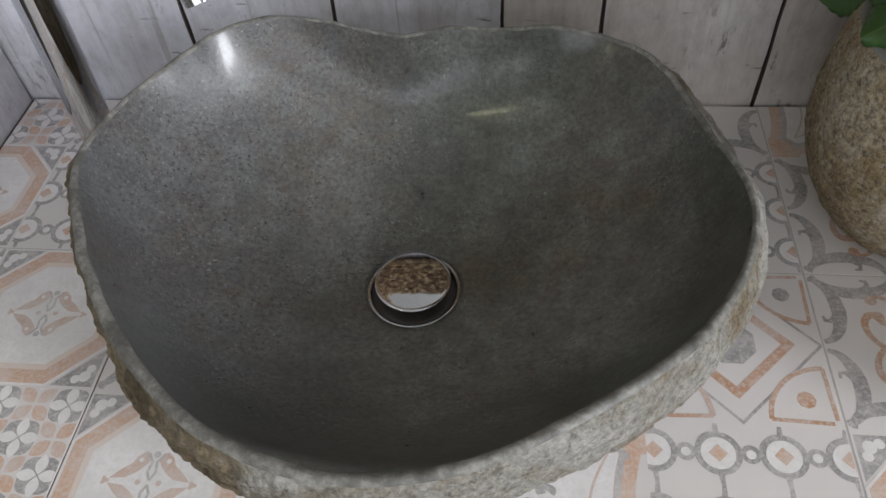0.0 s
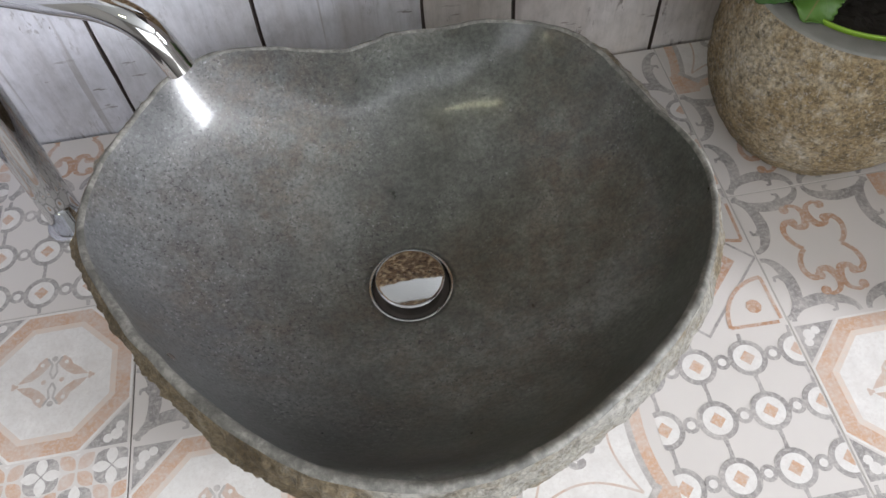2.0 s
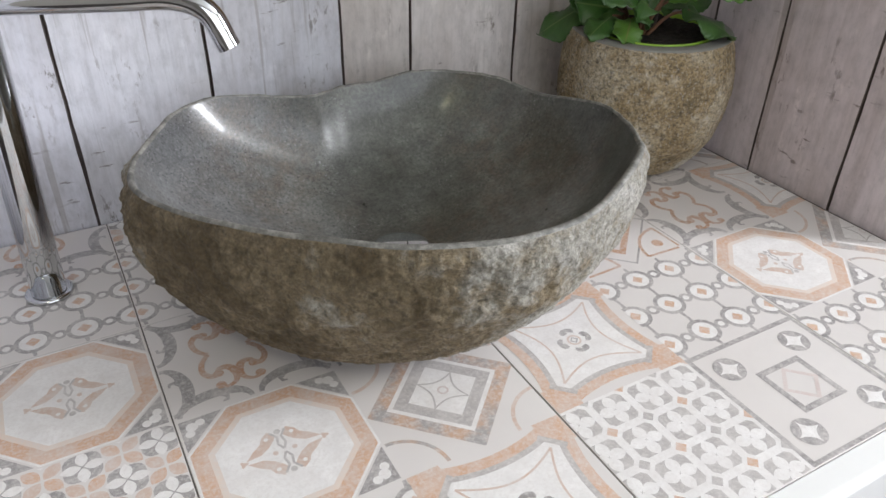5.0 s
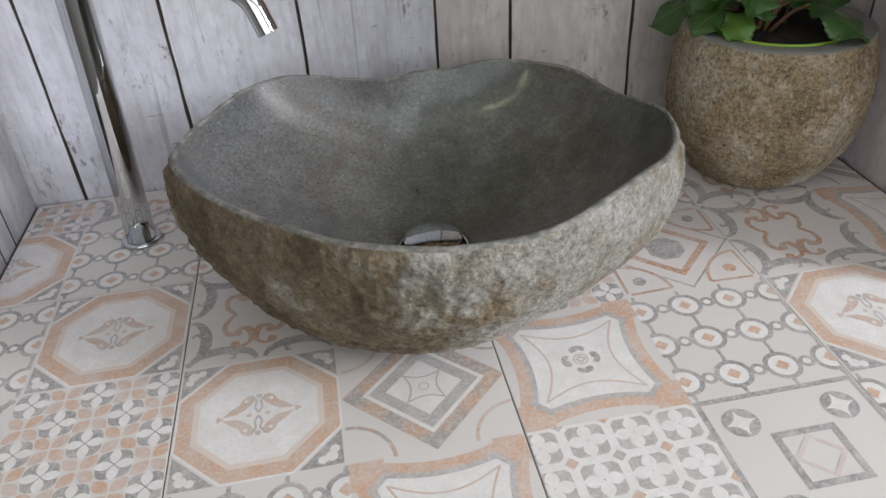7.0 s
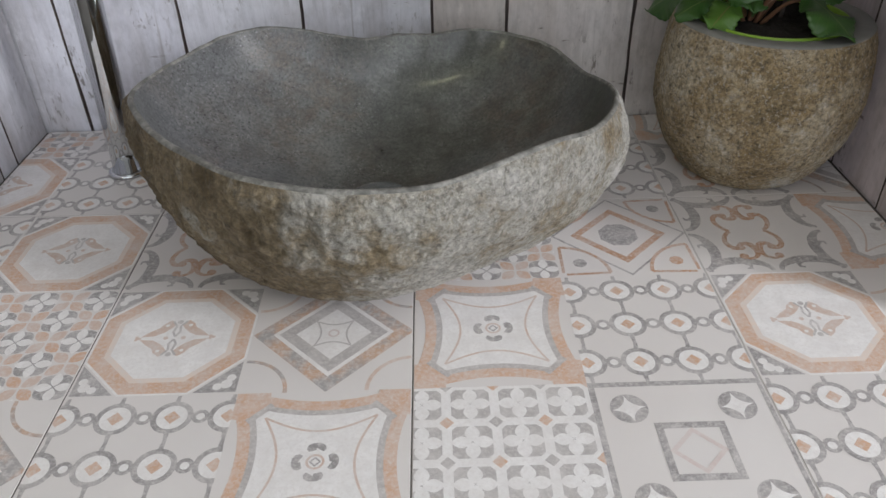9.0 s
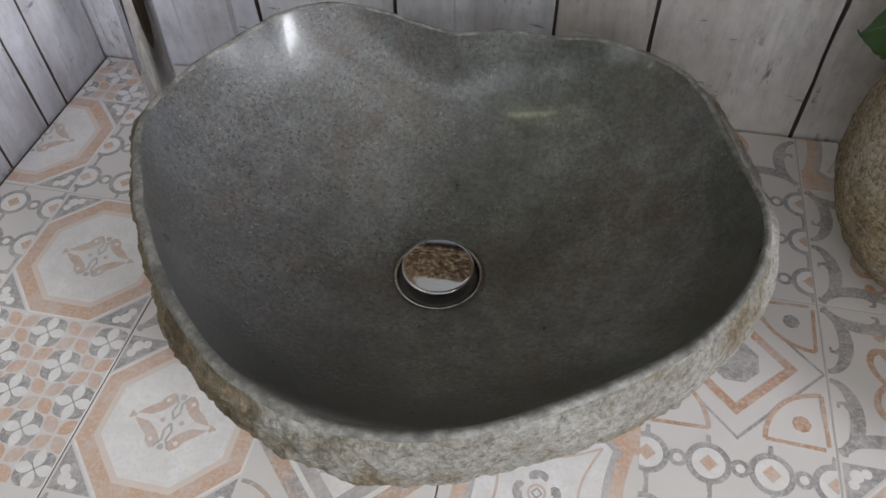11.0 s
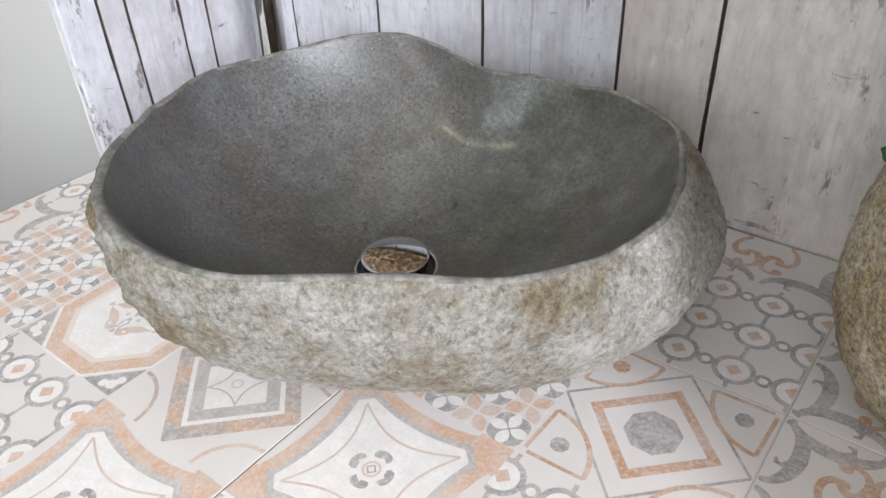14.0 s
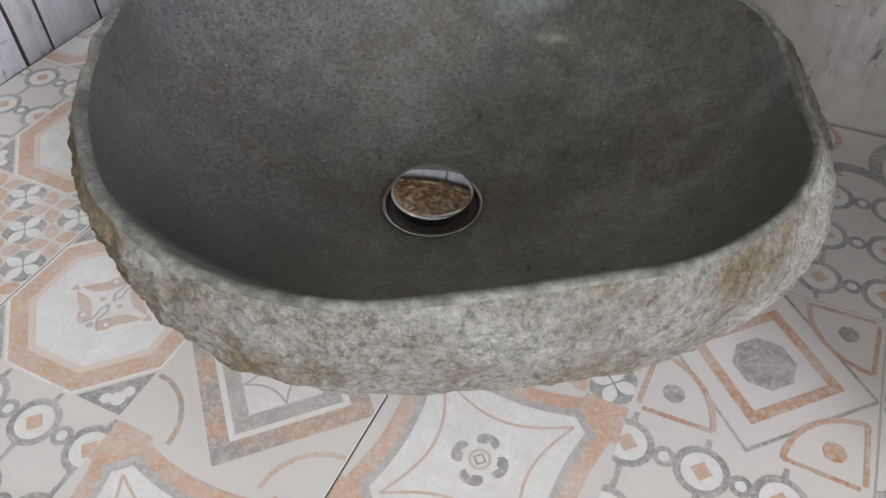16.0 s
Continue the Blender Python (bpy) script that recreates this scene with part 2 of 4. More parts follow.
def make_mottled():
    """Ochre and grey ink printed over one another in patches, worn through in specks."""
    n = Nodes("mottled_ink")
    v = n.coords()
    ink = n.mix(n.ramp(n.noise(v, 34, 5, 0.65), (0.42, 0.0), (0.58, 1.0)), (0.52, 0.31, 0.19), (0.30, 0.28, 0.275))
    worn = n.ramp(n.noise(v, 210, 6, 0.75), (0.36, 0.25), (0.55, 0.82))
    return n.done(n.mix(worn, glaze_colour(n), ink), 0.4, bump=n.noise(v, 260, 3), strength=0.12, dist=0.0006)


M_GLAZE = make_glaze()
M_ORANGE = make_ink("ochre_ink", (0.50, 0.255, 0.12), 0.74)
M_GREY = make_ink("grey_ink", (0.215, 0.20, 0.20), 0.90)
M_PALE = make_ink("pale_ochre_ink", (0.66, 0.49, 0.37), 0.5)
M_WHITE = make_ink("white_ink", (0.705, 0.69, 0.68), 0.85)
M_ROSE = make_ink("rose_ink", (0.50, 0.36, 0.33), 0.5)
M_FADED = make_ink("faded_grey_ink", (0.27, 0.25, 0.245), 0.66)
M_RUBBED = make_ink("rubbed_ochre_ink", (0.48, 0.29, 0.19), 0.64)
M_DEEP = make_ink("burnt_ochre_ink", (0.405, 0.195, 0.09), 0.86)
INKS = [M_ORANGE, M_GREY, M_PALE, M_WHITE, M_ROSE, M_FADED, M_RUBBED, M_DEEP, make_mottled()]
ORANGE, GREY, PALE, WHITE, ROSE, FADED, RUBBED, DEEP, MOTTLED = range(9)
M_POLISHED, M_LIP = make_polished(), make_lip()
M_SHELL = make_rough("river_stone_skin", ((0.140, 0.102, 0.055), (0.270, 0.212, 0.132)), ((0.40, 0.378, 0.328), (0.57, 0.55, 0.505)), 0.9, 1.0, 0.54)
M_POT = make_rough("pot_stone_skin", ((0.135, 0.100, 0.050), (0.285, 0.212, 0.116)), ((0.42, 0.355, 0.25), (0.58, 0.53, 0.43)), 0.6, 0.0, 0.78, 10, 0.45)
# Warm and rosy copies hold the shaded east boards' tone in their colour.
M_PLANK, M_PLANK_WARM_SHADE = make_plank("whitewashed_wood", (0.94, 0.945, 0.965)), make_plank("warm_shaded_whitewashed_wood", (0.975, 0.92, 0.84))
M_PLANK_ROSE_SHADE = make_plank("rosy_shaded_whitewashed_wood", (1.0, 0.895, 0.865))
M_CHROME, M_ROPE = make_chrome(), make_rope()
M_LEAF = make_leaf("leaf_green", (0.021, 0.064, 0.013), (0.052, 0.132, 0.026), (0.14, 0.20, 0.07))
M_LEAF_YOUNG = make_leaf("young_leaf_green", (0.055, 0.135, 0.020), (0.10, 0.215, 0.036), (0.24, 0.14, 0.07))
M_STEM = make_plain("reddish_stem", (0.12, 0.05, 0.03), (0.20, 0.11, 0.06), 60, 0.45)
M_SOIL = make_plain("dark_soil", (0.005, 0.004, 0.003), (0.020, 0.014, 0.010), 160, 0.9, strength=0.8)
M_LIME = make_plain("lime_plastic", (0.24, 0.42, 0.04), (0.28, 0.47, 0.05), 30, 0.35)
M_GAP = make_plain("dark_gap", (0.05, 0.043, 0.04), (0.12, 0.10, 0.092), 40, 0.85)
M_EDGE = make_plain("dark_board_edge", (0.045, 0.034, 0.03), (0.10, 0.075, 0.065), 60, 0.85)
M_GROUT = make_plain("pale_grout", (0.42, 0.40, 0.38), (0.55, 0.525, 0.50), 90, 0.85)
M_JOINT = make_plain("dirty_joint", (0.10, 0.09, 0.08), (0.20, 0.18, 0.165), 90, 0.85)
M_LACQUER = make_plain("white_lacquer", (0.76, 0.76, 0.75), (0.82, 0.82, 0.81), 6, 0.22, strength=0.02)
M_PAINT = make_plain("white_wall_paint", (0.80, 0.81, 0.78), (0.85, 0.85, 0.84), 3, 0.7, strength=0.1)
M_CLAY = make_plain("warm_grey_plaster", (0.29, 0.275, 0.255), (0.39, 0.37, 0.345), 3, 0.8, strength=0.1)
M_FLOOR = make_plain("dark_floor", (0.035, 0.030, 0.032), (0.075, 0.06, 0.058), 5, 0.45)
M_POTRIM = make_plain("ground_pot_rim", (0.17, 0.17, 0.155), (0.27, 0.265, 0.245), 70, 0.55)
n = Nodes("mirror_glass")
M_MIRROR = n.done((0.9, 0.91, 0.91), 0.02, 1.0)


# ---- mesh helpers ----
def mesh_object(name, verts, faces, material, parent=None, smooth=False, mats=None, index=None):
    me = bpy.data.meshes.new(name)
    me.from_pydata([tuple(v) for v in verts], [], faces)
    for m in mats or [material]:
        me.materials.append(m)
    if index is not None:
        me.polygons.foreach_set("material_index", index)
    if smooth:
        me.polygons.foreach_set("use_smooth", [True] * len(faces))
    me.update()
    ob = new(name, me)
    if parent is not None:
        ob.parent = parent
    return ob


def part(name, bm, material, parent=None, label="", smooth=False):
    me = bpy.data.meshes.new(name)
    bm.normal_update()
    bm.to_mesh(me)
    bm.free()
    me.materials.append(material)
    if smooth:
        me.polygons.foreach_set("use_smooth", [True] * len(me.polygons))
    ob = new(name, me)
    if parent is not None:
        ob.parent = parent
    return tagged(ob, label)


def box_bm(lo, hi, bevel=0.0, segments=2):
    bm = bmesh.new()
    bmesh.ops.create_cube(bm, size=1)
    for v in bm.verts:
        v.co = Vector([lo[k] + (v.co[k] + 0.5) * (hi[k] - lo[k]) for k in range(3)])
    if bevel:
        bmesh.ops.bevel(bm, geom=bm.edges[:], offset=bevel, segments=segments, profile=0.5, affect="EDGES")
    return bm


def thing(name, label, category, at=(0, 0, 0), group="", kind=""):
    ob = new(name)
    ob.location = at
    return tagged(ob, label, category, group, kind)


def lathe(profile, steps=64, centre=(0, 0, 0), close=True):
    """A turned body from (radius, height) pairs, first to last."""
    verts, faces = [], []
    for r, z in profile:
        for k in range(steps):
            a = 2 * math.pi * k / steps
            verts.append((centre[0] + r * math.cos(a), centre[1] + r * math.sin(a), centre[2] + z))
    for i in range(len(profile) - 1):
        for k in range(steps):
            a, b = i * steps + k, i * steps + (k + 1) % steps
            faces.append((a, b, b + steps, a + steps))
    if close:
        faces.append(tuple(range(steps))[::-1])
        faces.append(tuple((len(profile) - 1) * steps + k for k in range(steps)))
    return verts, faces


def tube(points, radius, steps=24, caps=True):
    """A round tube along points; radius is a number or one for each point."""
    pts = [Vector(p) for p in points]
    radii = radius if isinstance(radius, (list, tuple)) else [radius] * len(pts)
    verts, faces = [], []
    side = None
    for i, p in enumerate(pts):
        d = (pts[min(i + 1, len(pts) - 1)] - pts[max(i - 1, 0)]).normalized()
        if side is None:
            side = d.orthogonal().normalized()
        side = (side - d * side.dot(d)).normalized()
        up = d.cross(side)
        for k in range(steps):
            a = 2 * math.pi * k / steps
            verts.append(p + radii[i] * (math.cos(a) * side + math.sin(a) * up))
    for i in range(len(pts) - 1):
        for k in range(steps):
            a, b = i * steps + k, i * steps + (k + 1) % steps
            faces.append((a, b, b + steps, a + steps))
    if caps:
        faces.append(tuple(range(steps))[::-1])
        faces.append(tuple((len(pts) - 1) * steps + k for k in range(steps)))
    return verts, faces


def smooth_path(points, per=10):
    """Catmull-Rom through the points."""
    p = [Vector(q) for q in points]
    p = [2 * p[0] - p[1]] + p + [2 * p[-1] - p[-2]]
    out = []
    for i in range(1, len(p) - 2):
        for k in range(per):
            t = k / per
            out.append(0.5 * (2 * p[i] + (p[i + 1] - p[i - 1]) * t + (2 * p[i - 1] - 5 * p[i] + 4 * p[i + 1] - p[i + 2]) * t * t
                              + (3 * p[i] - p[i - 1] - 3 * p[i + 1] + p[i + 2]) * t ** 3))
    out.append(p[-2])
    return out


# ---- the room ----
X0, X1, Y0, Y1, WALL_Y = -0.4725, 0.4715, -0.134, 0.473, 0.476
FLOOR_Z, CEIL_Z = -0.84, 1.9


def structure(name, lo, hi, material, label):
    return tagged(part(name, box_bm(lo, hi), material), label, "wall", kind="structure")


tagged(part("floor", box_bm((-2.45, -2.25, FLOOR_Z - 0.1), (2.3, 0.75, FLOOR_Z)), M_FLOOR), "dark brown floor of the bathroom", "floor", kind="structure")
tagged(part("ceiling", box_bm((-2.45, -2.25, CEIL_Z), (2.3, 0.75, CEIL_Z + 0.1)), M_PAINT), "plain white ceiling", "ceiling", kind="structure")


def wall_with_opening(name, axis, at, thick, span, hole, label):
    """A wall square to an axis, in four pieces round an opening for window or fill light (lo, hi, sill, head)."""
    lo, hi, sill, head = hole
    bm = bmesh.new()
    for a, b, c0, c1 in ((span[0], lo, FLOOR_Z, CEIL_Z), (hi, span[1], FLOOR_Z, CEIL_Z), (lo, hi, FLOOR_Z, sill), (lo, hi, head, CEIL_Z)):
        p, q = ((at, a, c0), (at + thick, b, c1)) if axis == "x" else ((a, at, c0), (b, at + thick, c1))
        piece = box_bm(p, q)
        me = bpy.data.meshes.new("piece")
        piece.to_mesh(me)
        piece.free()
        bm.from_mesh(me)
        bpy.data.meshes.remove(me)
    return tagged(part(name, bm, M_CLAY), label, "wall", kind="structure")


wall_with_opening("wall_east", "x", 2.2, 0.1, (-2.25, 0.75), (-1.52, -0.88, 0.63, 1.67), "warm grey plastered wall with an opening for window or fill light")
structure("wall_west", (-2.45, -2.25, FLOOR_Z), (-2.37, 0.75, CEIL_Z), M_CLAY, "warm grey plastered wall")
# The opening in the south wall only makes room for the added fill lamp.
wall_with_opening("wall_south", "y", -2.25, 0.08, (-2.37, 2.2), (-1.12, 1.32, -0.02, 1.52), "warm grey plastered wall with an opening for window or fill light")
structure("wall_north", (-2.37, 0.56, FLOOR_Z), (2.2, 0.75, CEIL_Z), M_PAINT, "white painted wall beside the washstand niche")
structure("niche_backing", (-0.52, WALL_Y + 0.0045, FLOOR_Z), (0.56, 0.555, CEIL_Z), M_GAP, "dark backing board behind whitewashed planks")
structure("niche_side_west", (-0.494, 0.2165, FLOOR_Z), (-0.489, WALL_Y + 0.004, CEIL_Z), M_PAINT, "end panel that carries whitewashed planks")
structure("niche_side_east", (0.4800, 0.03, FLOOR_Z), (0.56, WALL_Y + 0.004, CEIL_Z), M_GAP, "side panel that carries whitewashed planks")


def plank_wall(name, label, cuts, place, warm=9.0, wash=None, z0=-0.06, z1=0.95):
    """Upright planks between the cuts, each a board with slightly wandering edges and dark sides; place(u, depth) gives
    x and y; from warm on the boards take wash, a copy tinted like the shade there.
    """
    wall = thing(name, label, "wall", kind="structure")
    for i in range(len(cuts) - 1):
        rnd = random.Random(i * 17 + len(name))
        g = 0.0007
        rows = 40
        verts, faces = [], []
        ph = [rnd.uniform(0, 9) for _ in range(4)]
        for k in range(rows + 1):
            z = z0 + (z1 - z0) * k / rows
            wl = 0.0011 * noise.noise((z * 14, ph[0], 0)) + 0.0008 * noise.noise((z * 60, ph[1], 0))
            wr = 0.0011 * noise.noise((z * 14, ph[2], 0)) + 0.0008 * noise.noise((z * 60, ph[3], 0))
            a, b = cuts[i] + g + wl, cuts[i + 1] - g + wr
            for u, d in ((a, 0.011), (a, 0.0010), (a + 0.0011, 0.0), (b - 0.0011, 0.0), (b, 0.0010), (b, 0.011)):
                x, y = place(u, d)
                verts.append((x, y, z))
        for k in range(rows):
            for j in range(5):
                a = k * 6 + j
                faces.append((a, a + 1, a + 7, a + 6))
        faces.append(tuple(range(6)))
        faces.append(tuple(rows * 6 + j for j in range(6))[::-1])
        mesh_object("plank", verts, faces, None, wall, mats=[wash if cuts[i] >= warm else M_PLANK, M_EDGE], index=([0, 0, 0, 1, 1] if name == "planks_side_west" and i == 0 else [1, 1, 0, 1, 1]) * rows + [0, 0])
    return wall


plank_wall("planks_back", "whitewashed upright wooden planks with dark joints", (-0.486, -0.418, -0.275, -0.130, 0.0235, 0.1125, 0.264, 0.380, 0.4845), lambda u, d: (u, WALL_Y + d), 0.02, M_PLANK_WARM_SHADE)
plank_wall("planks_side_west", "whitewashed planks on the end panel", (0.214, 0.257, 0.289, 0.353, 0.390, 0.4735), lambda u, d: (-0.476 - d, u))
plank_wall("planks_side_east", "whitewashed planks in shade beside the pot", (0.03, 0.118, 0.237, 0.338, 0.4735), lambda u, d: (0.4755 + d, u), 0.0, M_PLANK_ROSE_SHADE)

# ---- vanity ----
CABINET_LABEL = "white lacquered washstand cabinet with two doors"
cabinet = thing("vanity_cabinet", CABINET_LABEL, "cabinet", (0, 0.17, FLOOR_Z))


def local(ob, thing_ob):
    ob.parent = thing_ob
    ob.matrix_parent_inverse = Matrix.Translation(thing_ob.location).inverted()
    return ob


local(part("body", box_bm((X0 + 0.004, -0.118, FLOOR_Z), (X1 - 0.004, Y1 - 0.004, -0.031), 0.002), M_LACQUER), cabinet)
for x0, x1 in ((X0 + 0.006, -0.003), (0.001, X1 - 0.006)):
    local(part("door", box_bm((x0, -0.138, FLOOR_Z + 0.08), (x1, -0.1195, -0.034), 0.002), M_LACQUER), cabinet)
for lo, hi in (((X0 - 0.0033, Y0, -0.03), (X0 - 0.0001, Y1, -0.0015)), ((X1 + 0.0001, Y0, -0.03), (X1 + 0.0038, Y1, -0.0015))):
    tagged(part("seam", box_bm(lo, hi), M_GAP), "dark seam between tiles and planks", "seam", kind="structure")
counter = thing("countertop", "counter of patterned cement-look tiles with a white edge strip", "countertop", (0, 0.17, -0.03))
local(part("base_board", box_bm((X0, Y0, -0.03), (X1, Y1, -0.0105)), M_JOINT), counter)
strip = []
for k in range(13):
    a = math.pi / 2 * k / 12
    strip.append((Y0 - 0.0005 - 0.018 - 0.007 * math.sin(a), -0.007 + 0.0065 * math.cos(a)))
prof = [(Y0 - 0.0008, -0.03), (Y0 - 0.0008, -0.0005)] + strip + [(Y0 - 0.0255, -0.03)]
verts = [(x, y, z) for x in (X0, X1) for y, z in prof]
k = len(prof)
faces = [(i, (i + 1) % k, (i + 1) % k + k, i + k) for i in range(k)] + [tuple(range(k))[::-1], tuple(range(k, 2 * k))]
local(mesh_object("edge_strip", verts, faces, M_LACQUER, None, False), counter)

# ---- river-stone basin ----
CX, CY = -0.01, 0.225
DRAIN = Vector((-0.032, 0.212, 0.0365))
RIM_R = (0.19811, -0.01969, -0.01273, 0.01535, -0.00108, -0.00395, 0.00926, -0.00228, -0.00565, -0.0002, -0.00084, -0.00055, 0.00008, -0.00063, -0.00139, 0.00234, -0.0008, -0.00031, 0.00101,
         -0.00028, -0.00019, -0.00012, 0.00013, -0.00023, -0.00015, -0.00002, 0.00001, -0.00017, -0.00022, 0.00022, -0.00035, 0.00038, 0.00012, -0.00005, -0.00005, 0.00011, 0.00012)
RIM_Z = (0.15611, -0.00263, -0.01088, -0.00158, -0.00205, -0.00022, -0.00081, -0.00363, -0.00105, 0.00134, -0.00098, 0.00125, 0.00076, 0.00046, -0.00105, 0.0004, -0.00062, -0.00058, -0.00055,
         0.0, -0.0002, 0.00044, -0.00014, 0.00042, 0.00025, -0.00007, 0.00032, 0.00003, 0.00004, -0.00024, 0.00003, 0.00007, -0.00013, -0.0002, -0.00013, -0.0003, 0.00001)


def series(c, a):
    return c[0] + sum(c[2 * k - 1] * math.cos(k * a) + c[2 * k] * math.sin(k * a) for k in range(1, (len(c) + 1) // 2))


def front_lift(a):
    """How far the front of the rim leans out and up."""
    return 0.0125 * math.exp(-((((a - 4.75) + math.pi) % (2 * math.pi) - math.pi) / 0.68) ** 2)


def rim(a):
    west = 0.006 * math.exp(-((((a - 3.85) + math.pi) % (2 * math.pi) - math.pi) / 0.36) ** 2)
    r, z = series(RIM_R, a) + front_lift(a) - west, series(RIM_Z, a) + 0.68 * front_lift(a)
    w = 0.0008 * noise.noise((13 * math.cos(a), 13 * math.sin(a), 5))
    return Vector((CX + (r + w) * math.cos(a), CY + (r + w) * math.sin(a), z + w))


CALM_R = (0.2060, 0.0001, 0.0017, 0.0162, -0.0045)
CALM_Z = (0.1556, -0.0014, -0.0111, -0.0019, -0.0015)


def inner_edge(a):
    """Where the polished bowl meets the rounded lip, a few millimetres inside the crest."""
    p = rim(a)
    e = 0.0024 + 0.0012 * noise.noise((5 * math.cos(a), 5 * math.sin(a), 8)) + 0.0020 * max(0.0, -math.sin(a + 0.3))
    return Vector((p.x - e * math.cos(a), p.y - e * math.sin(a), p.z - 0.30 * e - 0.0006))


def bowl_height(x, y):
    """The smooth hollow that the bowl was ground to, before the rim cuts it off."""
    b = math.atan2(y - DRAIN.y, x - DRAIN.x)
    d = math.hypot(x - DRAIN.x, y - DRAIN.y)
    w = min(1.0, d / 0.19) ** 3
    q = d / (series(CALM_R[:3], b) * (1 - w) + series(CALM_R, b) * w)
    return DRAIN.z + (series(CALM_Z, b) - DRAIN.z) * (0.74 * q ** 1.9 + 0.26 * q ** 9)


def between(table, t):
    """Smooth reading of a table of (place, value)."""
    for (a, va), (b, vb) in zip(table, table[1:]):
        if t <= b:
            s = (t - a) / (b - a)
            return va + (vb - va) * s
    return table[-1][1]


SIDE = ((0.0, 0.63), (0.05, 0.765), (0.12, 0.86), (0.25, 0.965), (0.44, 1.045), (0.62, 1.078), (0.80, 1.068), (0.93, 1.04), (1.0, 1.014))
FRONT = ((0.0, 0.42), (0.05, 0.525), (0.12, 0.62), (0.25, 0.77), (0.44, 0.925), (0.62, 1.015), (0.80, 1.045), (0.93, 1.037), (1.0, 1.014))


def build_basin():
    basin = thing("stone_basin", "grey river stone wash basin with polished bowl and rough skin", "basin", (CX, CY, 0))
    steps, rings = 360, 64
    verts, faces = [], []
    hole = 0.0346
    # How far the rim stands over the smooth hollow, as it is and evened out along the rim.
    edge = [inner_edge(2 * math.pi * k / steps) for k in range(steps)]
    gap = [p.z - bowl_height(p.x, p.y) for p in edge]
    bell = [math.exp(-(q / 26) ** 2) for q in range(-60, 61)]
    even = [sum(w * gap[(k + q) % steps] for w, q in zip(bell, range(-60, 61))) / sum(bell) for k in range(steps)]
    for i in range(rings + 2):
        t = max(0.0, (i - 1) / rings)
        t = 1 - (1 - t) ** 1.35
        for k in range(steps):
            a = 2 * math.pi * k / steps
            p = edge[k]
            s0 = hole / math.hypot(p.x - DRAIN.x, p.y - DRAIN.y)
            s = s0 + (1 - s0) * t
            x, y = DRAIN.x + (p.x - DRAIN.x) * s, DRAIN.y + (p.y - DRAIN.y) * s
            z = bowl_height(x, y) + even[k] * s ** 14 + (gap[k] - even[k]) * s ** 22 - 0.0025 * (1 - t) ** 6
            dent = 0.0022 * noise.noise((x * 22, y * 22, 1.3)) * math.sin(math.pi * t) ** 0.7 * s
            verts.append((x, y, z + dent if i else DRAIN.z - 0.009))
    for i in range(rings + 1):
        for k in range(steps):
            a, b = i * steps + k, i * steps + (k + 1) % steps
            faces.append((a, a + steps, b + steps, b))
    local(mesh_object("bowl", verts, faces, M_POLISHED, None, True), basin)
    bowl = [Vector(q) for q in verts]
    # A chipped pit and a pale crystal that stand out on the west side.
    for name, at, size, m, label in (("chip", (-0.1915, 0.1255, 0.1385), (0.0030, 0.0017), M_GAP, "small dark chip"), ("crystal", (-0.1715, 0.1970, 0.0775), (0.0010, 0.0008), M_POTRIM, "pale crystal")):
        at = min(bowl, key=lambda q: (q - Vector(at)).length_squared)
        d = Vector((DRAIN.x, DRAIN.y, at.z + 0.10)) - at
        d.normalize()
        u = d.orthogonal().normalized()
        w = d.cross(u)
        ring = [at + d * 0.0012 + u * size[0] * math.cos(q) * (1 + 0.2 * math.sin(3 * q)) + w * size[1] * math.sin(q) for q in (2 * math.pi * k / 14 for k in range(14))]
        low = [q - d * 0.004 for q in ring]
        local(tagged(mesh_object(name, ring + low, [tuple(range(14))] + [(k, (k + 1) % 14, 14 + (k + 1) % 14, 14 + k) for k in range(14)], m), label), basin)
    # The ground lip, a narrow rounded band between bowl and skin.
    verts, faces = [], []
    band = 8
    for i in range(band + 1):
        t = i / band
        for k in range(steps):
            a = 2 * math.pi * k / steps
            p, q = rim(a), inner_edge(a)
            o = Vector((p.x + 0.0024 * math.cos(a), p.y + 0.0024 * math.sin(a), p.z - 0.0016))
            w = q.lerp(o, t)
            verts.append((w.x, w.y, w.z + 0.0021 * math.sin(math.pi * t) ** 0.8))
    for i in range(band):
        for k in range(steps):
            a, b = i * steps + k, i * steps + (k + 1) % steps
            faces.append((a, a + steps, b + steps, b))
    local(tagged(mesh_object("lip", verts, faces, M_LIP, None, True), "pale ground stone lip"), basin)
    # The rough skin outside.
    verts, faces = [], []
    steps, rows = 760, 120
    for i in range(rows + 1):
        t = 1 - i / rows
        for k in range(steps):
            a = 2 * math.pi * k / steps
            p = rim(a)
            w = max(0.0, math.cos(a + 1.05)) ** 1.3
            f = between(SIDE, t) * (1 - w) + between(FRONT, t) * w
            swell = math.exp(-((((a - 0.42 + math.pi) % (2 * math.pi)) - math.pi) / 0.55) ** 2)
            f += 0.118 * swell * min(1.0, 3.2 * (1 - t)) * (0.45 + 0.55 * min(1.0, t * 2.2))
            west = math.exp(-((((a - 3.5) + math.pi) % (2 * math.pi) - math.pi) / 0.75) ** 2)
            f -= west * (0.045 * (1 - t) + 0.035 * math.sin(math.pi * t))
            lift = front_lift(a)
            r = (math.hypot(p.x - CX, p.y - CY) - lift) * f + lift * max(0.0, (t - 0.3) / 0.7) ** 1.4
            if i == 0:
                r = math.hypot(p.x - CX, p.y - CY) + 0.0024
            x, y, z = CX + r * math.cos(a), CY + r * math.sin(a), (p.z - 0.0016) * t
